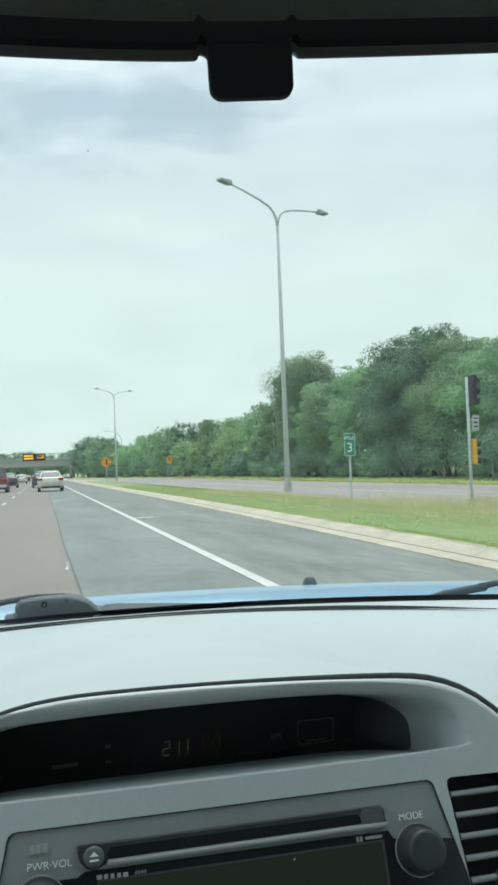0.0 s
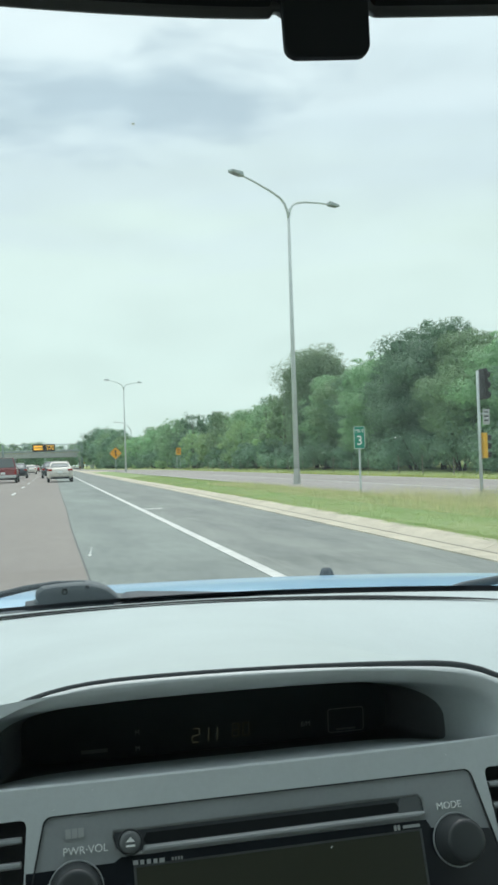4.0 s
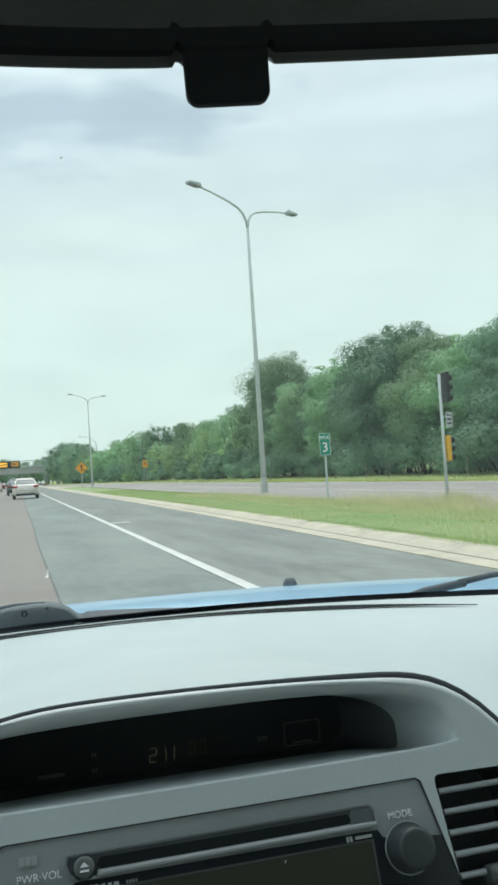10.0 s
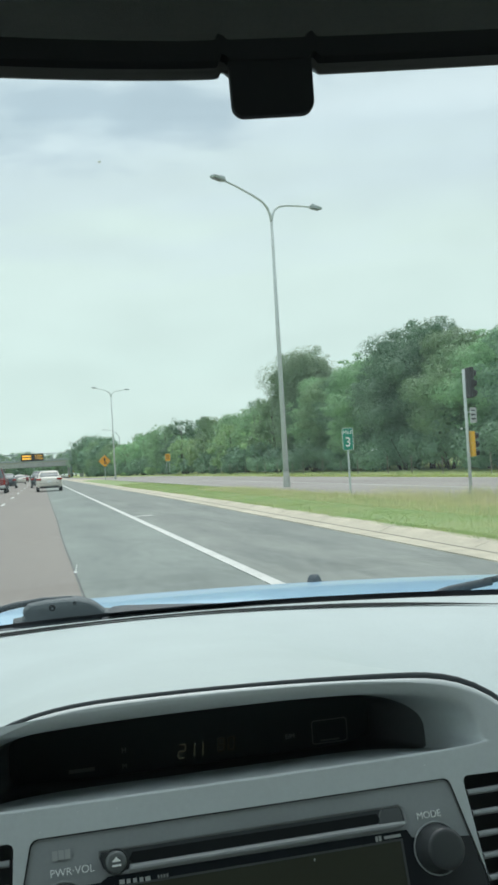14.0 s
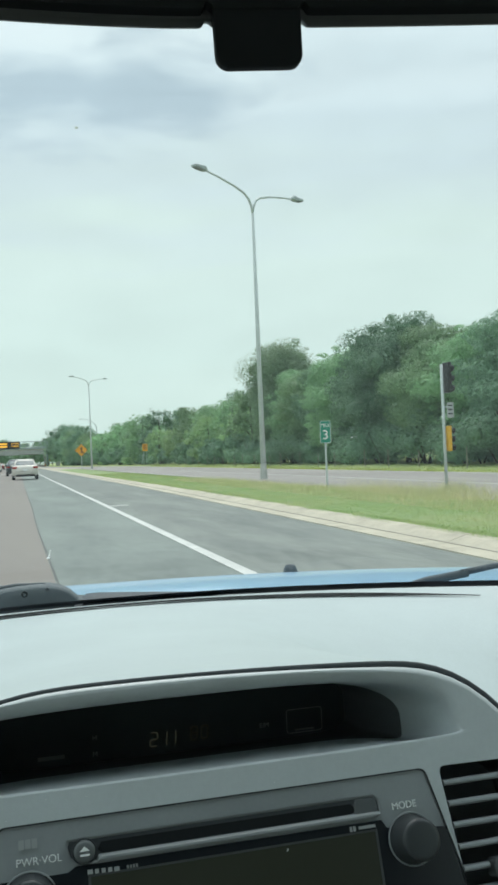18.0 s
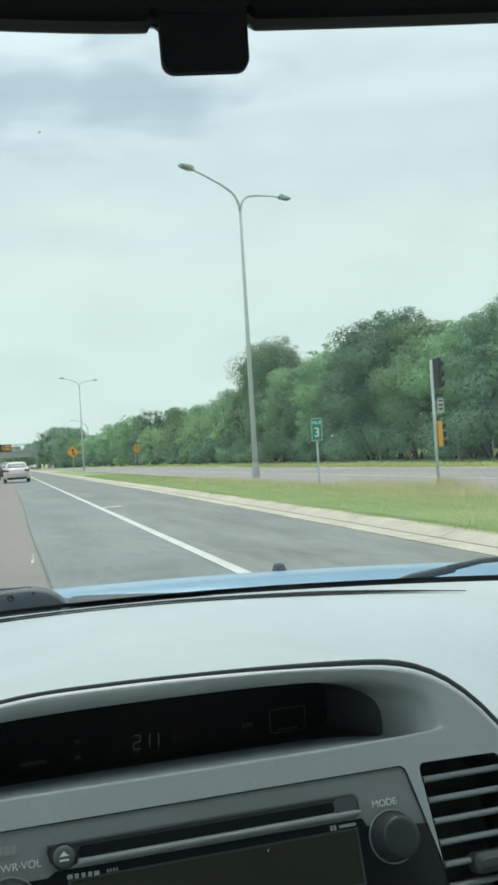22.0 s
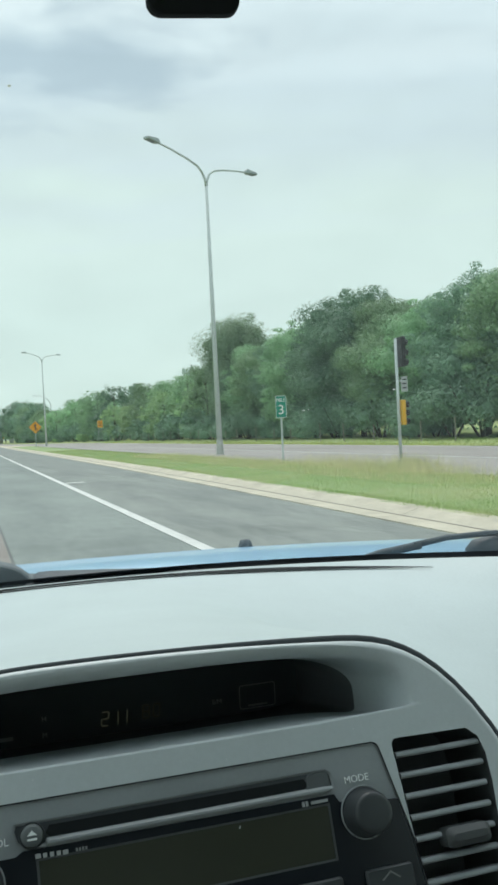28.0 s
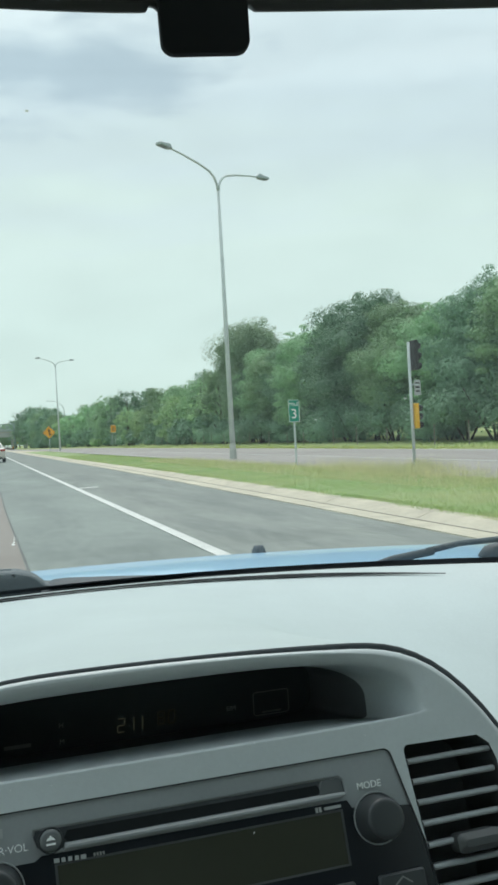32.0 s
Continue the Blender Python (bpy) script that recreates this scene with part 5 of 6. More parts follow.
# ---- vehicles ahead ----
def sedan(x, y, paint, label, name="sedan", h=1.46, w=1.80, long=4.6, pickup=False):
    c = thing(name, label, "car" if not pickup else "pickup truck", (x, y, 0.0))
    hw = w / 2
    if pickup:
        prof = [(0.0, 0.45), (0.0, 1.02), (1.6, 1.04), (1.62, 1.05), (long - 1.5, 1.05), (long - 0.2, 0.95), (long, 0.6), (long, 0.40)]
        cab = [(1.75, 1.04), (1.95, h), (2.9, h + 0.02), (3.55, 1.04)]
    else:
        prof = [(0.0, 0.34), (-0.04, 0.60), (0.02, 0.90), (0.10, 0.98), (0.75, 1.02), (long - 1.25, 0.98), (long - 0.25, 0.78), (long, 0.55), (long - 0.02, 0.32)]
        cab = [(0.55, 1.00), (1.25, h - 0.06), (1.7, h), (2.4, h - 0.01), (3.45, 0.98)]
    def wrap(pts, half, tuck, top):
        return [[Vector((s * half * k, yy, zz)) for yy, zz in pts] for s, k in ((-1, 1 - tuck), (-1, 1.0), (1, 1.0), (1, 1 - tuck))]
    loops = [[Vector((xx, yy, zz)) for yy, zz in prof] for xx in (-hw * 0.94, -hw, hw, hw * 0.94)]
    loops[0] = [p + Vector((0, 0, -0.03 if p.z > 0.9 else 0)) for p in loops[0]]
    shell = loft(loops, cap=True)
    bmesh.ops.bevel(shell, geom=[e for e in shell.edges if e.is_manifold and e.calc_face_angle(0) > 0.5], offset=0.07, segments=3, affect="EDGES", profile=0.6)
    body = part("body", shell, paint, c, smooth=False)
    part("roof", loft([[Vector((xx * (0.74 if zz > 1.1 else 1.0), yy, zz)) for yy, zz in cab] for xx in (-hw * 0.90, hw * 0.90)], cap=True), paint, c)
    # rear screen and side glass stand a little proud of the cabin
    (y0, z0), (y1, z1) = cab[0], cab[1]
    bm = bmesh.new()
    bm.faces.new([bm.verts.new(p) for p in ((-hw * 0.80, y0 + 0.05, z0 + 0.03), (hw * 0.80, y0 + 0.05, z0 + 0.03), (hw * 0.60, y1 - 0.09, z1 - 0.05), (-hw * 0.60, y1 - 0.09, z1 - 0.05))])
    bmesh.ops.translate(bm, verts=bm.verts, vec=(0, -0.03, 0.02))
    part("rear_screen", bm, M_CARGLASS, c)
    for s in (-1, 1):
        bm = bmesh.new()
        bm.faces.new([bm.verts.new(p) for p in ((s * hw * 0.915, cab[0][0] + 0.45, 1.03), (s * hw * 0.915, cab[-1][0] - 0.45, 1.03), (s * hw * 0.72, cab[-2][0] - 0.05, h - 0.08), (s * hw * 0.72, cab[1][0] + 0.12, h - 0.08))])
        part("side_glass", bm, M_CARGLASS, c)
        part("tail_light", box((0.34 if not pickup else 0.16, 0.06, 0.15 if not pickup else 0.34), at(s * hw * (0.76 if not pickup else 0.88), -0.01 if not pickup else -0.02, 0.80), 0.02), M_TAIL, c)
        for yy in (0.95, long - 0.95):
            wh = part("wheel", rod((s * (hw - 0.2), yy, 0.33), (s * (hw + 0.005), yy, 0.33), 0.33, seg=20), M_TYRE, c)
            part("wheel_rim", rod((s * (hw - 0.02), yy, 0.33), (s * (hw + 0.012), yy, 0.33), 0.20, seg=14), M_CHROME, wh)
    part("bumper", box((w * 0.96, 0.14, 0.22), at(0, -0.04, 0.48), 0.05), paint if not pickup else M_CHROME, c)
    part("under_bumper", box((w * 0.9, 0.2, 0.12), at(0, 0.05, 0.30), 0.02), M_TYRE, c)
    part("number_plate", box((0.32, 0.02, 0.16), at(0, -0.06, 0.72), 0.01), M_SIGN_WHITE, c, "plain plate with no characters")
    return c


P_CREAM = material("cream_white_paint", (0.74, 0.70, 0.64), rough=0.4, coat=0.3, vary=0.05, scale=2)
P_RED = material("dark_red_paint", (0.22, 0.022, 0.028), rough=0.3, coat=0.6, vary=0.05, scale=2)
P_DARK = material("dark_blue_grey_paint", (0.035, 0.045, 0.055), rough=0.3, coat=0.6, vary=0.05, scale=2)
P_SILVER = material("silver_paint", (0.45, 0.46, 0.46), rough=0.35, metal=0.5, coat=0.5, vary=0.05, scale=2)


def saloon(x, y, paint, label, h=1.46):
    """A rounded saloon car seen from behind: body, glazed cabin, roof, pillars, lights, wheels."""
    c = thing("sedan", label, "car", (x, y, 0.0))

    def ring(z, y0, y1, hw, q):
        return [Vector((a, (y0 + y1) / 2 + b, z)) for a, b in rounded(2 * hw, y1 - y0, q, 5)]
    k = h / 1.46
    part("body", loft([ring(0.26, 0.22, 4.40, 0.74, 0.30), ring(0.34, 0.06, 4.52, 0.85, 0.36), ring(0.48, -0.03, 4.60, 0.895, 0.42), ring(0.64, -0.05, 4.60, 0.90, 0.44), ring(0.78, -0.03, 4.50, 0.89, 0.44), ring(0.90, 0.02, 4.20, 0.87, 0.42), ring(0.97 * k, 0.08, 3.85, 0.835, 0.38), ring(1.02 * k, 0.20, 3.55, 0.785, 0.32), ring(1.04 * k, 0.36, 3.45, 0.73, 0.26)], cap=True), paint, c, smooth=True)
    part("cabin_glass", loft([ring(1.02 * k, 0.50, 3.45, 0.745, 0.28), ring(1.12 * k, 0.72, 3.15, 0.712, 0.28), ring(1.26 * k, 1.02, 2.75, 0.655, 0.28), ring(1.37 * k, 1.30, 2.48, 0.605, 0.28)], cap=True), M_CARGLASS, c, smooth=True)
    part("roof", loft([ring(1.315 * k, 1.13, 2.60, 0.650, 0.30), ring(1.36 * k, 1.20, 2.54, 0.635, 0.30), ring(1.41 * k, 1.36, 2.44, 0.590, 0.28), ring(1.445 * k, 1.55, 2.30, 0.50, 0.24), ring(1.46 * k, 1.72, 2.18, 0.38, 0.18)], cap=True), paint, c, smooth=True)
    part("boot_line", box((1.34, 0.02, 0.012), at(0, -0.045, 0.60), 0.003), M_TYRE, c)
    for s in (-1, 1):
        part("pillar", tube([(s * 0.70, 0.62, 0.99 * k), (s * 0.655, 0.92, 1.16 * k), (s * 0.575, 1.34, 1.38 * k)], [0.075, 0.06, 0.05], 8), paint, c, smooth=True)
        part("pillar", tube([(s * 0.72, 3.30, 0.99 * k), (s * 0.58, 2.50, 1.38 * k)], [0.04, 0.035], 8), paint, c, smooth=True)
        part("pillar", tube([(s * 0.735, 2.0, 0.99 * k), (s * 0.615, 1.95, 1.38 * k)], [0.035, 0.03], 8), M_TYRE, c, smooth=True)
        part("tail_light", box((0.34, 0.17, 0.14), at(s * 0.70, 0.06, 0.86) @ pose(0, 0, 0, 0, 0, s * 24), 0.04, seg=3), M_TAIL, c, "red tail light", smooth=True)
        part("wing_mirror", box((0.16, 0.10, 0.11), at(s * 0.90, 3.0, 1.03), 0.03), paint, c)
        for yy in (0.95, 3.65):
            wh = part("wheel", rod((s * 0.70, yy, 0.32), (s * 0.895, yy, 0.32), 0.32, seg=20), M_TYRE, c)
            part("wheel_rim", rod((s * 0.88, yy, 0.32), (s * 0.902, yy, 0.32), 0.20, seg=14), M_CHROME, wh)
    part("under_bumper", box((1.30, 0.20, 0.14), at(0, 0.07, 0.31), 0.04), M_TYRE, c)
    part("number_plate", box((0.31, 0.02, 0.15), at(0, -0.045, 0.70), 0.006), M_SIGN_WHITE, c, "plain plate with no characters")
    return c


saloon(0.50, 63.0, P_CREAM, "cream white sedan driving ahead")
saloon(-0.15, 86.0, P_DARK, "dark sedan driving ahead", h=1.6)
sedan(-3.5, 66.0, P_RED, "dark red pickup truck in the other lane", "pickup_truck", h=1.85, w=1.95, long=5.4, pickup=True)
saloon(-3.4, 92.0, P_DARK, "dark car in the other lane", h=1.55)
saloon(0.3, 118.0, P_SILVER, "silver car far ahead", h=1.5)
saloon(-3.3, 140.0, P_CREAM, "pale car far ahead in the other lane")
saloon(0.4, 165.0, P_DARK, "dark car far ahead", h=1.6)
saloon(-3.5, 190.0, P_RED, "red car far ahead in the other lane")

# ---- bridge ahead ----
bridge = thing("road_bridge", "concrete girder bridge carrying a road over the highway", "bridge", (0, 318.0, 0.0), -4)
DECK = 5.6
part("deck", box((150, 12.0, 0.35), at(20, 6, DECK), 0.03), M_CONCRETE, bridge)
for yy in (0.25, 3.0, 6.0, 9.0, 11.75):
    part("girder", box((150, 0.5, 1.15), at(20, yy, DECK - 0.72), 0.04), M_CONCRETE, bridge)
for yy in (0.15, 11.85):
    part("parapet_kerb", box((150, 0.34, 0.28), at(20, yy, DECK + 0.30), 0.03), M_TAN, bridge)
    part("parapet_rail", box((150, 0.30, 0.30), at(20, yy, DECK + 0.92), 0.03), M_TAN, bridge)
    part("pipe_rail", rod((-55, yy, DECK + 1.42), (95, yy, DECK + 1.42), 0.04, seg=8), M_GALV, bridge)
for k in range(50):
    part("parapet_post", box((0.45, 0.30, 0.48), at(-54 + 3.0 * k + (0.9 if k % 2 else 0), 0.15, DECK + 0.60), 0.03), M_TAN, bridge)
    if k % 2:
        part("rail_post", rod((-54 + 3.0 * k, 0.15, DECK + 1.05), (-54 + 3.0 * k, 0.15, DECK + 1.44), 0.03, seg=6), M_GALV, bridge)
for px in (-14.0, 9.5, 30.0):
    pier = part("pier_cap", box((1.1, 12.5, 0.95), at(px, 6, DECK - 1.75), 0.12), M_CONCRETE, bridge)
    for yy in (1.2, 6.0, 10.8):
        part("column", rod((px, yy, -0.2), (px, yy, DECK - 2.2), 0.45, seg=20), M_CONCRETE, pier, smooth=True)
for x0, x1 in ((60, 36), (-45, -24)):
    bm = sheet(lambda u, v: Vector((x0 + (x1 - x0) * u, -6 + 24 * v, (DECK - 1.0) * (1 - u))), [0, 0.5, 1], [0, 0.5, 1])
    part("paved_slope", bm, M_CONCRETE, bridge)

# sign gantry over the lanes just before the bridge
gantry = thing("sign_gantry", "blue-grey steel gantry with a message sign over the lanes", "gantry", (0, 296.0, 0.0))
for px in (-15.5, 9.6):
    part("column", rod((px, 0, -0.2), (px, 0, 8.6), 0.32, 0.26, 16), M_GANTRY, gantry, smooth=True)
for zz, yy in ((6.1, -0.5), (6.1, 0.5), (8.3, -0.5), (8.3, 0.5)):
    part("chord", box((26.4, 0.16, 0.16), at(-2.95, yy, zz)), M_GANTRY, gantry)
part("walkway", box((26.4, 0.9, 0.08), at(-2.95, -1.05, 5.95)), M_GANTRY, gantry)
for k in range(13):
    x0 = -15.5 + 2.0 * k
    part("brace", rod((x0, -0.5, 6.1 if k % 2 else 8.3), (x0 + 2.0, -0.5, 8.3 if k % 2 else 6.1), 0.06, seg=6), M_GANTRY, gantry)
    part("brace", rod((x0, 0.5, 8.3 if k % 2 else 6.1), (x0 + 2.0, 0.5, 6.1 if k % 2 else 8.3), 0.06, seg=6), M_GANTRY, gantry)
    part("rail_post", rod((x0 + 1, -1.45, 6.0), (x0 + 1, -1.45, 7.1), 0.03, seg=6), M_GANTRY, gantry)
for zz in (6.55, 7.1):
    part("hand_rail", rod((-15.6, -1.45, zz), (10.3, -1.45, zz), 0.03, seg=6), M_GANTRY, gantry)
sgn = part("message_sign", box((7.2, 0.9, 2.3), at(-2.6, -1.1, 7.3), 0.05), M_SIGN_BLACK, gantry, "black message sign with amber characters")
for zz, body in ((7.72, "5 MIN"), (6.86, "9 MIN")):
    lettering("sign_text", body, 0.92, at(-0.55, -1.56, zz) @ FRONT, M_LED, sgn, "lit amber characters")
    part("sign_text", box((2.9, 0.01, 0.55), at(-4.4, -1.557, zz)), M_LED, sgn, "unreadable lit amber words")
part("plate", plate([(9.6 + a, 2.1 + b) for a, b in rounded(0.42, 0.22, 0.03)], 0.0, 0.01, at(0, -0.33, 0) @ FRONT), M_SIGN_GREEN, gantry)

# steel guard rail before the bridge, with its striped end
RAIL = [(-0.155, 0.0), (-0.13, -0.035), (-0.07, -0.075), (-0.02, -0.035), (0.0, -0.02), (0.02, -0.035), (0.07, -0.075), (0.13, -0.035), (0.155, 0.0)]


def guard_rail(x, y0, y1):
    g = thing("guard_rail", "galvanised steel guard rail on wooden posts", "guard rail", (x, y0, 0.0))
    n = int((y1 - y0) / 3.81)
    for k in range(n):
        a, b = 3.81 * k, 3.81 * (k + 1) + 0.1
        part("rail_length", loft([[Vector((w - 0.08 - 0.003 * (k % 2), yy, 0.60 + z)) for z, w in RAIL] for yy in (a, b)], closed=False), M_GALV, g)
        for q in (0.4, 2.3):
            part("post", box((0.16, 0.18, 0.95), at(0.10, a + q, 0.28), 0.01), M_POST, g)
    part("end_terminal", loft([[Vector((w - 0.08, yy, 0.60 + z * sc)) for z, w in RAIL] for yy, sc in ((0.0, 1.0), (-0.5, 1.3), (-1.1, 0.9))], closed=False), M_GALV, g)
    mk = part("end_marker", box((0.46, 0.03, 0.46), at(-0.05, -1.15, 0.60), 0.005), M_SIGN_BLACK, g, "black and amber striped end marker")
    bm = bmesh.new()
    for k in range(3):
        box((0.075, 0.006, 0.52 - 0.16 * abs(k - 1)), at(-0.05 + 0.15 * (k - 1), -1.168, 0.60 + 0.0 * k) @ pose(0, 0, 0, 0, 38, 0), bm=bm)
    part("stripe", bm, M_SIGN_YELLOW, mk)
    return g


guard_rail(7.4, 246.0, 330.0)
guard_rail(6.0, -418.0, -366.0)
mk = thing("object_marker", "amber marker plate on a thin steel post", "road sign", (8.6, 247.0, 0.05), 0)
post(mk, 0, -0.1, 1.9)
panel = part("panel", plate([(a, 1.75 + b) for a, b in rounded(0.20, 0.38, 0.02)], -0.004, 0.004, FRONT), M_SIGN_YELLOW, mk)
bm = bmesh.new()
bm.faces.new([bm.verts.new(FRONT @ Vector(p)) for p in ((-0.05, 1.60, 0.006), (0.05, 1.60, 0.006), (0, 1.88, 0.006))])
part("arrow", bm, M_SIGN_BLACK, panel)
cab_ = thing("roadside_cabinet", "pale green steel cabinet in the grass by the bridge", "cabinet", (13.0, 300.0, 0.0), 0)
part("body", box((1.2, 0.7, 1.3), at(0, 0, 0.72), 0.04), M_CABINET, cab_)
part("base", box((1.4, 0.9, 0.14), at(0, 0, 0.03), 0.02), M_CONCRETE, cab_)
part("door_line", box((0.02, 0.012, 1.1), at(0, -0.353, 0.72)), M_SIGN_BLACK, cab_)

# concrete barrier that carries on where the rail behind the car ends
barrier = thing("concrete_barrier", "pale concrete road barrier in cast lengths", "barrier", (5.9, -365.5, 0.0))
for k in range(12):
    part("barrier_length", loft([[Vector((x, yy, z)) for x, z in ((-0.30, -0.05), (-0.30, 0.08), (-0.14, 0.32), (-0.09, 0.86), (0.09, 0.86), (0.14, 0.32), (0.30, 0.08), (0.30, -0.05))] for yy in (3.05 * k + 0.01, 3.05 * k + 3.03)], cap=True), M_CONCRETE, barrier)


def white_sign(x, y, w, h, up, lines_, label, legs):
    """A white sign whose words cannot be read, on its posts."""
    sign = thing("white_sign", label, "road sign", (x, y, 0.0), -4)
    for px in legs:
        post(sign, px, -0.2, up + h / 2, w=0.08)
    board = part("panel", plate([(a, up + b) for a, b in rounded(w, h, 0.06)], -0.006, 0.006, FRONT), M_SIGN_WHITE, sign)
    for k in range(lines_):
        part("sign_text", box((w * (0.72 - 0.14 * (k % 2)), 0.004, h * 0.34 / lines_), at(0, -0.009, up + h * (0.5 - (k + 0.5) / lines_) * 0.86)), M_SIGN_BLACK, board, "unreadable dark line")
    return sign


white_sign(9.2, -312.0, 1.8, 2.4, 4.1, 5, "tall white sign with unreadable lines on two posts", (-0.6, 0.6))
white_sign(19.0, -146.0, 0.9, 1.2, 2.2, 3, "white sign with unreadable lines beside the ramp", (0.0,))

# exit sign passed earlier on the verge behind the car
exit_ = thing("exit_sign", "large green exit sign with white words on four steel posts", "road sign", (9.5, -205.0, 0.0), -4)
for px in (-1.62, -0.48, 0.58, 1.62):
    post(exit_, px, -0.2, 4.6, w=0.14)
panel = part("panel", plate([(a, 3.5 + b) for a, b in rounded(3.9, 2.5, 0.18)], -0.01, 0.01, FRONT), M_SIGN_GREEN, exit_)
part("panel_border", loft([[FRONT @ Vector((a, 3.5 + b, 0.012)) for a, b in rounded(w, h, 0.15)] for w, h in ((3.82, 2.42), (3.70, 2.30))]), M_SIGN_WHITE, panel)
for zz, body in ((4.22, "Lexington"), (3.52, "Ave")):
    lettering("sign_text", body, 0.72, at(0, -0.014, zz) @ FRONT, M_SIGN_WHITE, panel, "white words", depth=0.002)
lettering("sign_text", "EXIT 3/4 MILE", 0.42, at(0, -0.014, 2.85) @ FRONT, M_SIGN_WHITE, panel, "white words", depth=0.002)

# further back along the road: brown sign, flats behind the trees, a slim camera mast, lamps
zoo = thing("guide_sign", "brown guide sign with white words on two posts", "road sign", (10.5, -425.0, 0.0), -4)
post(zoo, -1.2, -0.2, 4.2, w=0.14)
post(zoo, 1.2, -0.2, 4.2, w=0.14)
panel = part("panel", plate([(a, 3.2 + b) for a, b in rounded(4.4, 2.1, 0.16)], -0.01, 0.01, FRONT), M_SIGN_BROWN, zoo)
part("panel_border", loft([[FRONT @ Vector((a, 3.2 + b, 0.012)) for a, b in rounded(w, h, 0.14)] for w, h in ((4.32, 2.02), (4.22, 1.92))]), M_SIGN_WHITE, panel)
for zz, body, sz in ((3.80, "Como Zoo &", 0.55), (3.18, "Conservatory", 0.55), (2.58, "NEXT RIGHT", 0.42)):
    lettering("sign_text", body, sz, at(0, -0.014, zz) @ FRONT, M_SIGN_WHITE, panel, "white words", depth=0.002)
mast = thing("camera_mast", "slim galvanised mast with a small traffic camera", "mast", (12.0, -255.0, 0.0))
part("pole", rod((0, 0, -0.2), (0, 0, 15.0), 0.16, 0.09, 14), M_GALV, mast, smooth=True)
part("camera_housing", box((0.25, 0.45, 0.3), at(0, -0.2, 14.6), 0.04), M_LAMP, mast)
for yy in (-410.0, -350.0, -290.0, -235.0):
    single_lamp(12.8, yy)
flats = thing("apartment_building", "red brick apartment building of three storeys", "building", (58.0, -330.0, 0.0), 8)
part("wall", box((34, 12, 9.6), at(0, 0, 4.7)), M_BRICK, flats)
part("roof", box((35, 13, 0.5), at(0, 0, 9.75), 0.05), M_ROOF, flats)
for floor_ in range(3):
    for k in range(8):
        win = part("window", box((1.9, 0.16, 1.5), at(-14.7 + 4.2 * k, -6.02, 1.9 + 3.1 * floor_), 0.02), M_SIGN_WHITE, flats)
        part("pane", box((1.7, 0.02, 1.3), at(-14.7 + 4.2 * k, -6.11, 1.9 + 3.1 * floor_)), M_CARGLASS, win)


# ---- trees ----
def crown_mesh(name, clumps, leaf, n, mat, seed, flat=0.9):
    """Leaves scattered through overlapping clumps, thinner inside, with an uneven outline."""
    r = np.random.default_rng(seed)
    cl = np.array(clumps)
    pick = r.choice(len(cl), n, p=(cl[:, 3] ** 2) / np.sum(cl[:, 3] ** 2))
    d = r.normal(0, 1, (n, 3))
    d /= np.linalg.norm(d, axis=1)[:, None]
    rad = cl[pick, 3] * (0.50 + 0.55 * r.random(n) ** 0.8)
    c = cl[pick, :3] + d * rad[:, None] * np.array([1.12, 1.12, flat])
    nrm = d + np.array([0, 0, 0.45]) + r.normal(0, 0.40, (n, 3))
    nrm /= np.linalg.norm(nrm, axis=1)[:, None]
    ref = r.normal(0, 1, (n, 3))
    a = np.cross(nrm, ref)
    a /= np.linalg.norm(a, axis=1)[:, None]
    b = np.cross(nrm, a)
    s = (leaf * (0.55 + 0.9 * r.random(n)))[:, None]
    v = np.stack([c - a * s, c + a * s * 0.9 - b * s * 0.35, c + b * s * 0.75 + nrm * s * 0.15], 1)
    # dense hearts of the clumps, seen only as dark gaps between the leaves
    verts, faces = v.reshape(-1, 3).tolist(), (np.arange(n)[:, None] * 3 + [[0, 1, 2]]).tolist()
    heart = bmesh.new()
    bmesh.ops.create_icosphere(heart, subdivisions=1, radius=1.0)
    hv, hf = [p.co.copy() for p in heart.verts], [[p.index for p in f.verts] for f in heart.faces]
    heart.free()
    top = max(c[2] for c in clumps)
    big = 0.5 * max(c[3] for c in clumps)
    for x, y, z, q in clumps:
        if q < big:
            continue
        if z > 0.86 * top:
            q *= 0.75
        base = len(verts)
        verts += [[x + p.x * q * r.uniform(0.30, 0.52), y + p.y * q * r.uniform(0.30, 0.52), z + p.z * q * r.uniform(0.3, 0.5)] for p in hv]
        faces += [[base + k for k in f] for f in hf]
    me = bpy.data.meshes.new(name)
    me.from_pydata(verts, [], faces)
    me.materials.append(mat)
    return me


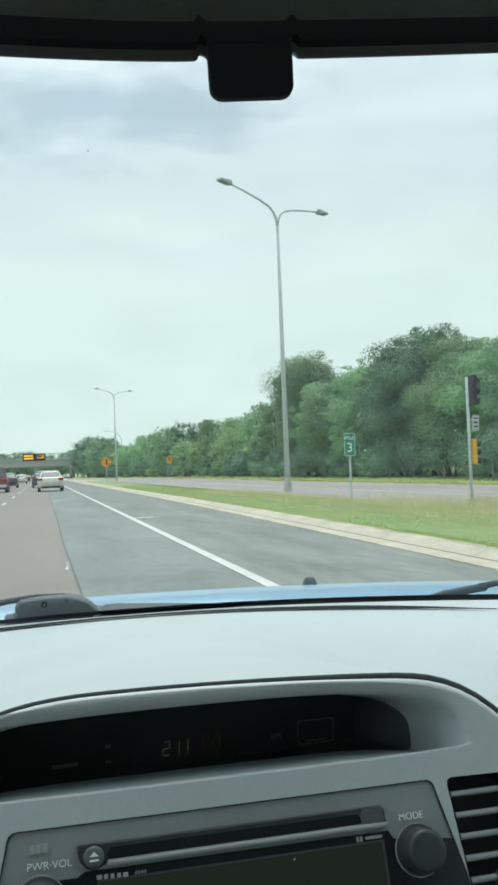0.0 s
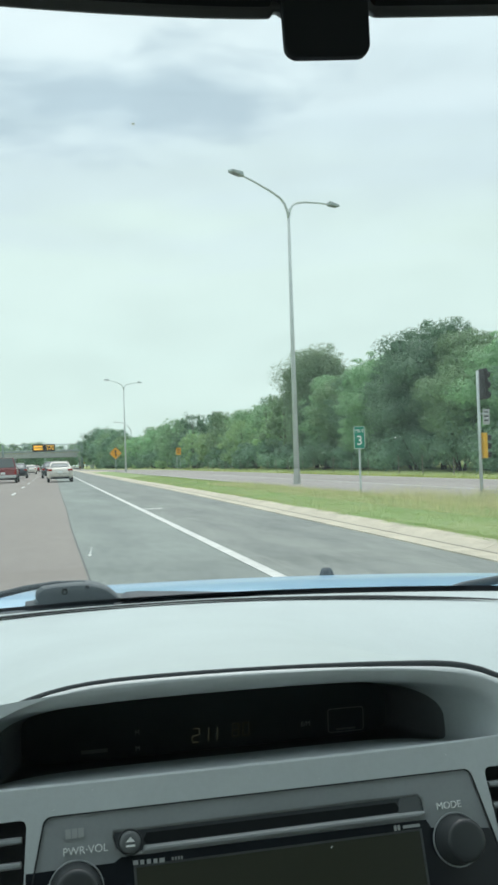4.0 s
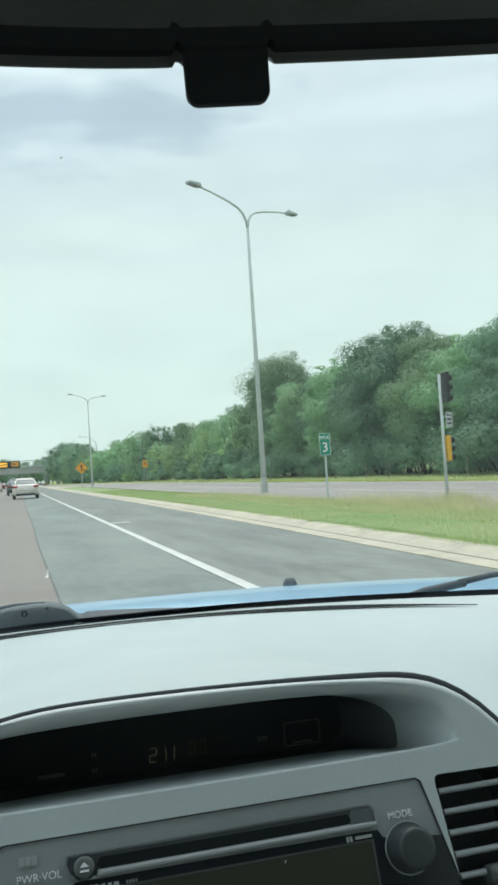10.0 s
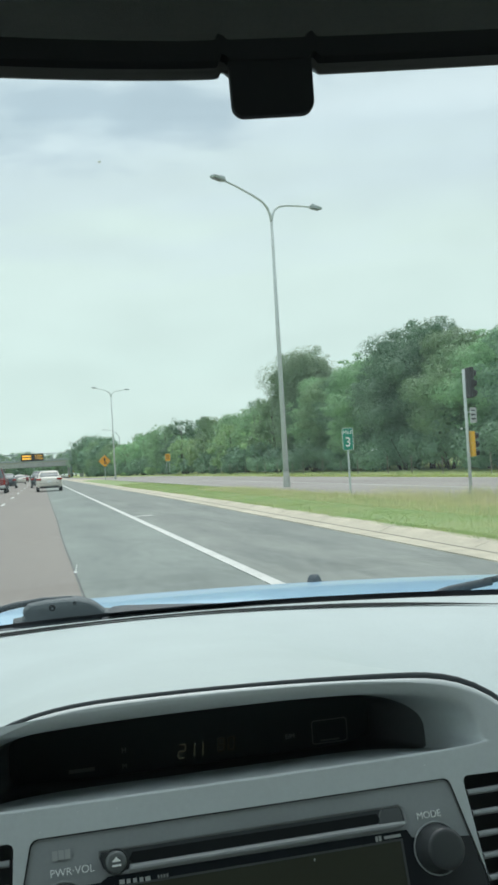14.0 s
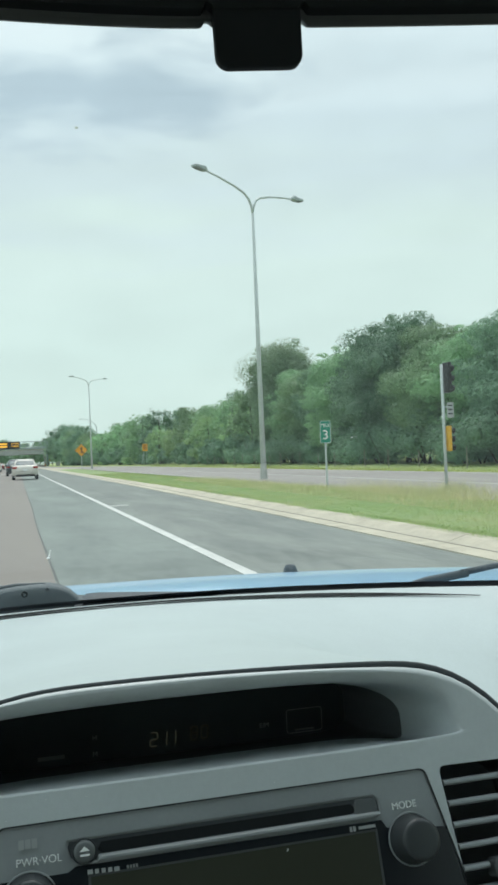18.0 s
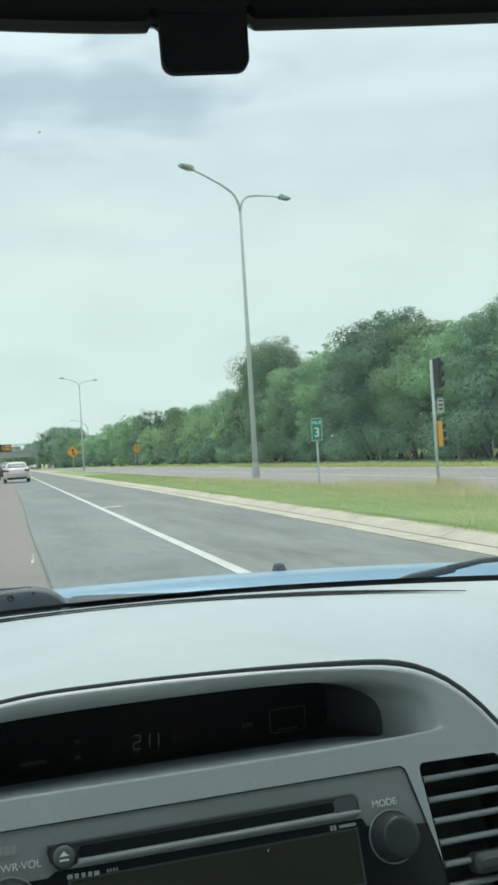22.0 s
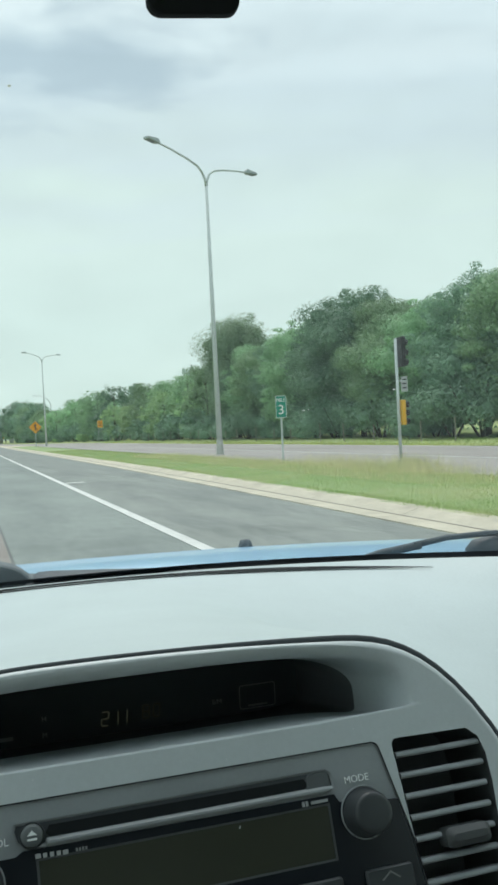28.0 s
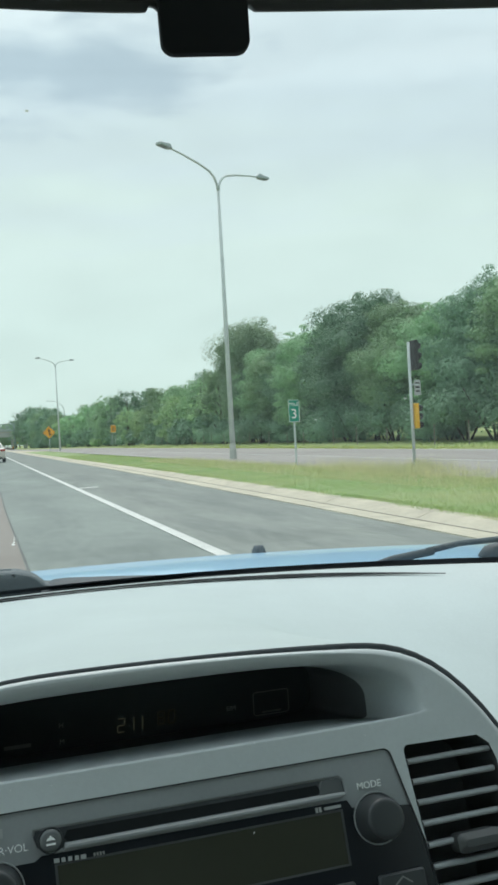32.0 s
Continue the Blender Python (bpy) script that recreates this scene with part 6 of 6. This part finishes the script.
def make_tree(name, label, category, height, spread, kind, mat, seed, leaf=0.22, n=5200):
    r = random.Random(seed)
    t = thing(name, label, category, (0, 0, 0))
    clumps = []
    bm = bmesh.new()
    if kind == "shrub":
        for _ in range(9):
            a, q = r.random() * 6.28, spread * r.random() ** 0.7
            clumps.append((q * math.cos(a), q * math.sin(a), height * (0.25 + 0.45 * r.random()), height * (0.22 + 0.14 * r.random())))
        for k in range(4):
            rod((0, 0, -0.2), (spread * 0.5 * math.cos(k * 1.6), spread * 0.5 * math.sin(k * 1.6), height * 0.6), 0.05, 0.02, 6, bm)
    else:
        low = {"round": 0.16, "tall": 0.28, "pine": 0.12}[kind]
        lean = Vector((r.uniform(-0.3, 0.3), r.uniform(-0.3, 0.3), 0))
        tube([Vector((0, 0, -0.3)), Vector((0, 0, height * 0.2)) + lean * 0.3, Vector((0, 0, height * 0.55)) + lean, Vector((0, 0, height * 0.9)) + lean * 1.3], [height * 0.022, height * 0.018, height * 0.012, height * 0.004], 8, bm)
        count = {"round": 46, "tall": 50, "pine": 60}[kind]
        for k in range(count):
            s = (k + r.random()) / count
            z = height * (low + (0.95 - low) * s)
            if kind == "round":
                wide = spread * (math.sin(math.pi * (0.14 + 0.80 * s)) ** 0.7)
            elif kind == "tall":
                wide = spread * (0.35 + 0.65 * math.sin(math.pi * (0.12 + 0.78 * s)))
            else:
                wide = spread * (1.0 - 0.80 * s)
            a = k * 2.4 + r.random()
            q = wide * (0.28 + 0.78 * r.random() ** 0.65)
            size = ({"round": 0.155, "tall": 0.140, "pine": 0.09}[kind]) * height * (0.42 + 0.95 * r.random() ** 1.3) * (0.75 if s > 0.8 else 1)
            p = Vector((q * math.cos(a), q * math.sin(a), z)) + lean * s
            clumps.append((p.x, p.y, min(p.z, height - size * 0.75), size))
            # loose twigs that break the outline
            for _ in range(2 if kind != "pine" else 1):
                b_ = a + r.uniform(-0.9, 0.9)
                far = wide * r.uniform(0.95, 1.2)
                clumps.append((far * math.cos(b_), far * math.sin(b_), min(z + height * r.uniform(-0.05, 0.06), height * 1.0), height * r.uniform(0.022, 0.045)))
            if k % 9 == 0:
                st = Vector((0, 0, z * 0.72)) + lean * s
                tube([st, st.lerp(p, 0.5) + Vector((0, 0, 0.2)), p], [height * 0.008, height * 0.005, height * 0.002], 6, bm)
    part("trunk", bm, M_BARK, t, smooth=True)
    crown = new("crown", crown_mesh("crown", clumps, leaf, n, mat, seed, {"round": 0.60, "tall": 0.85, "pine": 0.5, "shrub": 0.8}[kind]))
    crown.parent = t
    return t


KINDS = [
    ("broadleaf_tree", "round leafy green tree in a dense row", "round", 10.5, 3.9, 0, 5600),
    ("broadleaf_tree", "broad dark green tree with a dense crown", "round", 11.5, 4.4, 2, 6000),
    ("broadleaf_tree", "light green leafy tree with drooping sides", "round", 8.5, 3.4, 1, 5000),
    ("poplar_tree", "tall poplar with a loose silvery crown", "tall", 13.5, 3.0, 3, 5600),
    ("pine_tree", "dark green pointed conifer at the wood's edge", "pine", 12.0, 2.7, 2, 5000),
    ("broadleaf_tree", "middle green tree with an uneven crown", "round", 9.5, 3.2, 0, 5200),
]
# The first two wear the darkest leaf to paint shade below the crowns.
SHRUBS = [("shrub", "leafy shrub under the trees, coloured dark for shade", "shrub", 2.8, 1.9, 2, 1900), ("shrub", "low shrub in long grass, coloured dark for the wood's shade", "shrub", 2.2, 1.6, 2, 1600), ("shrub", "small bright green shrub at the wood's edge", "shrub", 2.2, 1.8, 1, 1600)]
NK = len(KINDS + SHRUBS)
masters = []
for k, (nm, lb, kd, hh, sp, lf, n) in enumerate(KINDS + SHRUBS):
    masters.append([make_tree(nm, lb, "tree" if kd != "shrub" else "shrub", hh, sp, kd, LEAF[lf], 40 + k, leaf=0.092 if kd != "shrub" else 0.06, n=n * (10 if kd != "shrub" else 4)), False])
for k, (nm, lb, kd, hh, sp, lf, n) in enumerate(KINDS + SHRUBS):
    masters.append([make_tree(nm, lb + ", far off", "tree" if kd != "shrub" else "shrub", hh, sp, kd, LEAF[lf], 40 + k, leaf=0.15 if kd != "shrub" else 0.13, n=int(n * 1.35) if kd != "shrub" else n // 2 + 600), False])


def plant(k, x, y, z, s=1.0, turn=0.0, group="wood beside the highway"):
    x += (ramp_right(y) - 17.6) if 15 < x < 45 else 0
    m = pose(x, y, z, 0, 0, turn) @ Matrix.Diagonal((s, s, s, 1))
    k += NK if k < NK and (y > 92 or x > 29 or x < 0) else 0
    ob, used = masters[k]
    if not used:
        ob.matrix_basis = m
        masters[k][1] = True
    else:
        ob = copy_thing(ob, at(0, 0, 0))
        ob.matrix_basis = m
    tagged(ob, group=group)


r = random.Random(21)
for x, yy, kind, high in ((27.2, 89.0, 3, 13.2), (27.7, 87.0, 3, 12.4), (26.9, 88.0, 3, 11.4), (28.2, 84.0, 1, 9.6), (27.0, 80.5, 0, 9.5), (26.0, 75.5, 5, 9.0), (27.0, 70.5, 1, 9.7), (26.0, 66.0, 0, 9.8), (27.4, 61.5, 1, 10.5), (26.6, 57.0, 1, 10.9), (27.0, 52.5, 0, 9.5), (25.6, 49.0, 5, 8.1), (26.0, 45.0, 0, 8.4), (26.4, 41.0, 1, 9.2), (26.0, 36.5, 5, 9.0), (26.6, 31.5, 1, 9.6), (26.0, 26.0, 0, 9.2), (26.4, 20.0, 1, 9.6), (26.0, 14.0, 0, 9.0)):
    plant(kind, x, yy, 0.05, high / (1.03 * KINDS[kind][3]), yy * 37 % 360)
plant(8, 23.6, 61.0, 0.04, 0.42, 40)
y = 95.0
while y < 312:
    kind = r.choice((0, 0, 1, 2, 2, 5, 5))
    plant(kind, 25.5 + r.uniform(-1.2, 1.8), y, 0.05, r.uniform(0.70, 0.95), r.uniform(0, 360))
    if r.random() < 0.4:
        plant(r.choice((7, 7, 8)), 22.8 + r.uniform(-0.8, 1.2), y + r.uniform(-2.5, 2.5), 0.05, r.uniform(0.45, 1.1), r.uniform(0, 360))
    y += r.uniform(4.6, 6.4) * (1 if y < 120 else 1.35)
# close row of dark-leaved shrubs standing in for the wood's shaded foot
y = 12.0
while y < 260:
    plant(r.choice((6, 7)), 24.4 + r.uniform(-0.5, 1.6), y, 0.04, r.uniform(0.9, 1.75), r.uniform(0, 360))
    y += r.uniform(1.9, 3.2) * (1 if y < 110 else 1.6)
y = 20.0
while y < 300:
    kind = r.choice((0, 2, 1, 4, 5, 5))
    plant(kind, 33.0 + r.uniform(-2, 3), y, 0.1, r.uniform(0.74, 0.94), r.uniform(0, 360))
    y += r.uniform(5.5, 8.0)
plant(4, 31.0, 58.0, 0.1, 0.72, 10)
for x, yy, kind, sz in ((13.6, 262.0, 1, 1.05), (14.6, 246.0, 0, 1.05), (12.4, 284.0, 1, 1.1), (13.4, 304.0, 0, 1.15), (11.6, 312.0, 5, 1.1), (14.8, 274.0, 5, 1.2), (14.9, 294.0, 1, 1.2)):
    plant(kind, x + 10.6, yy, 0.05, sz, yy * 29 % 360)
# beyond the bridge and across the highway
for k in range(44):
    plant(r.choice((0, 1, 5)), -80 + 3.8 * k + r.uniform(-2, 2), 372 + r.uniform(0, 40), 0, r.uniform(0.9, 1.35), r.uniform(0, 360), "far trees beyond the bridge")
for k in range(24):
    plant(r.choice((0, 1, 2, 5)), -44 + r.uniform(-4, 4), 60 + 12 * k + r.uniform(-3, 3), 0, r.uniform(0.85, 1.15), r.uniform(0, 360), "trees across the highway")
# trees along the stretch already driven
y = 8.0
while y > -400:
    y -= r.uniform(7, 13)
    plant(r.choice((0, 1, 2, 5, 3)) + NK, 27 + r.uniform(-3, 5), y, 0.05, r.uniform(0.75, 1.05), r.uniform(0, 360), "trees beside the road behind")
for ob, used in masters:
    if not used:
        for o in (*ob.children_recursive, ob):
            bpy.data.objects.remove(o)
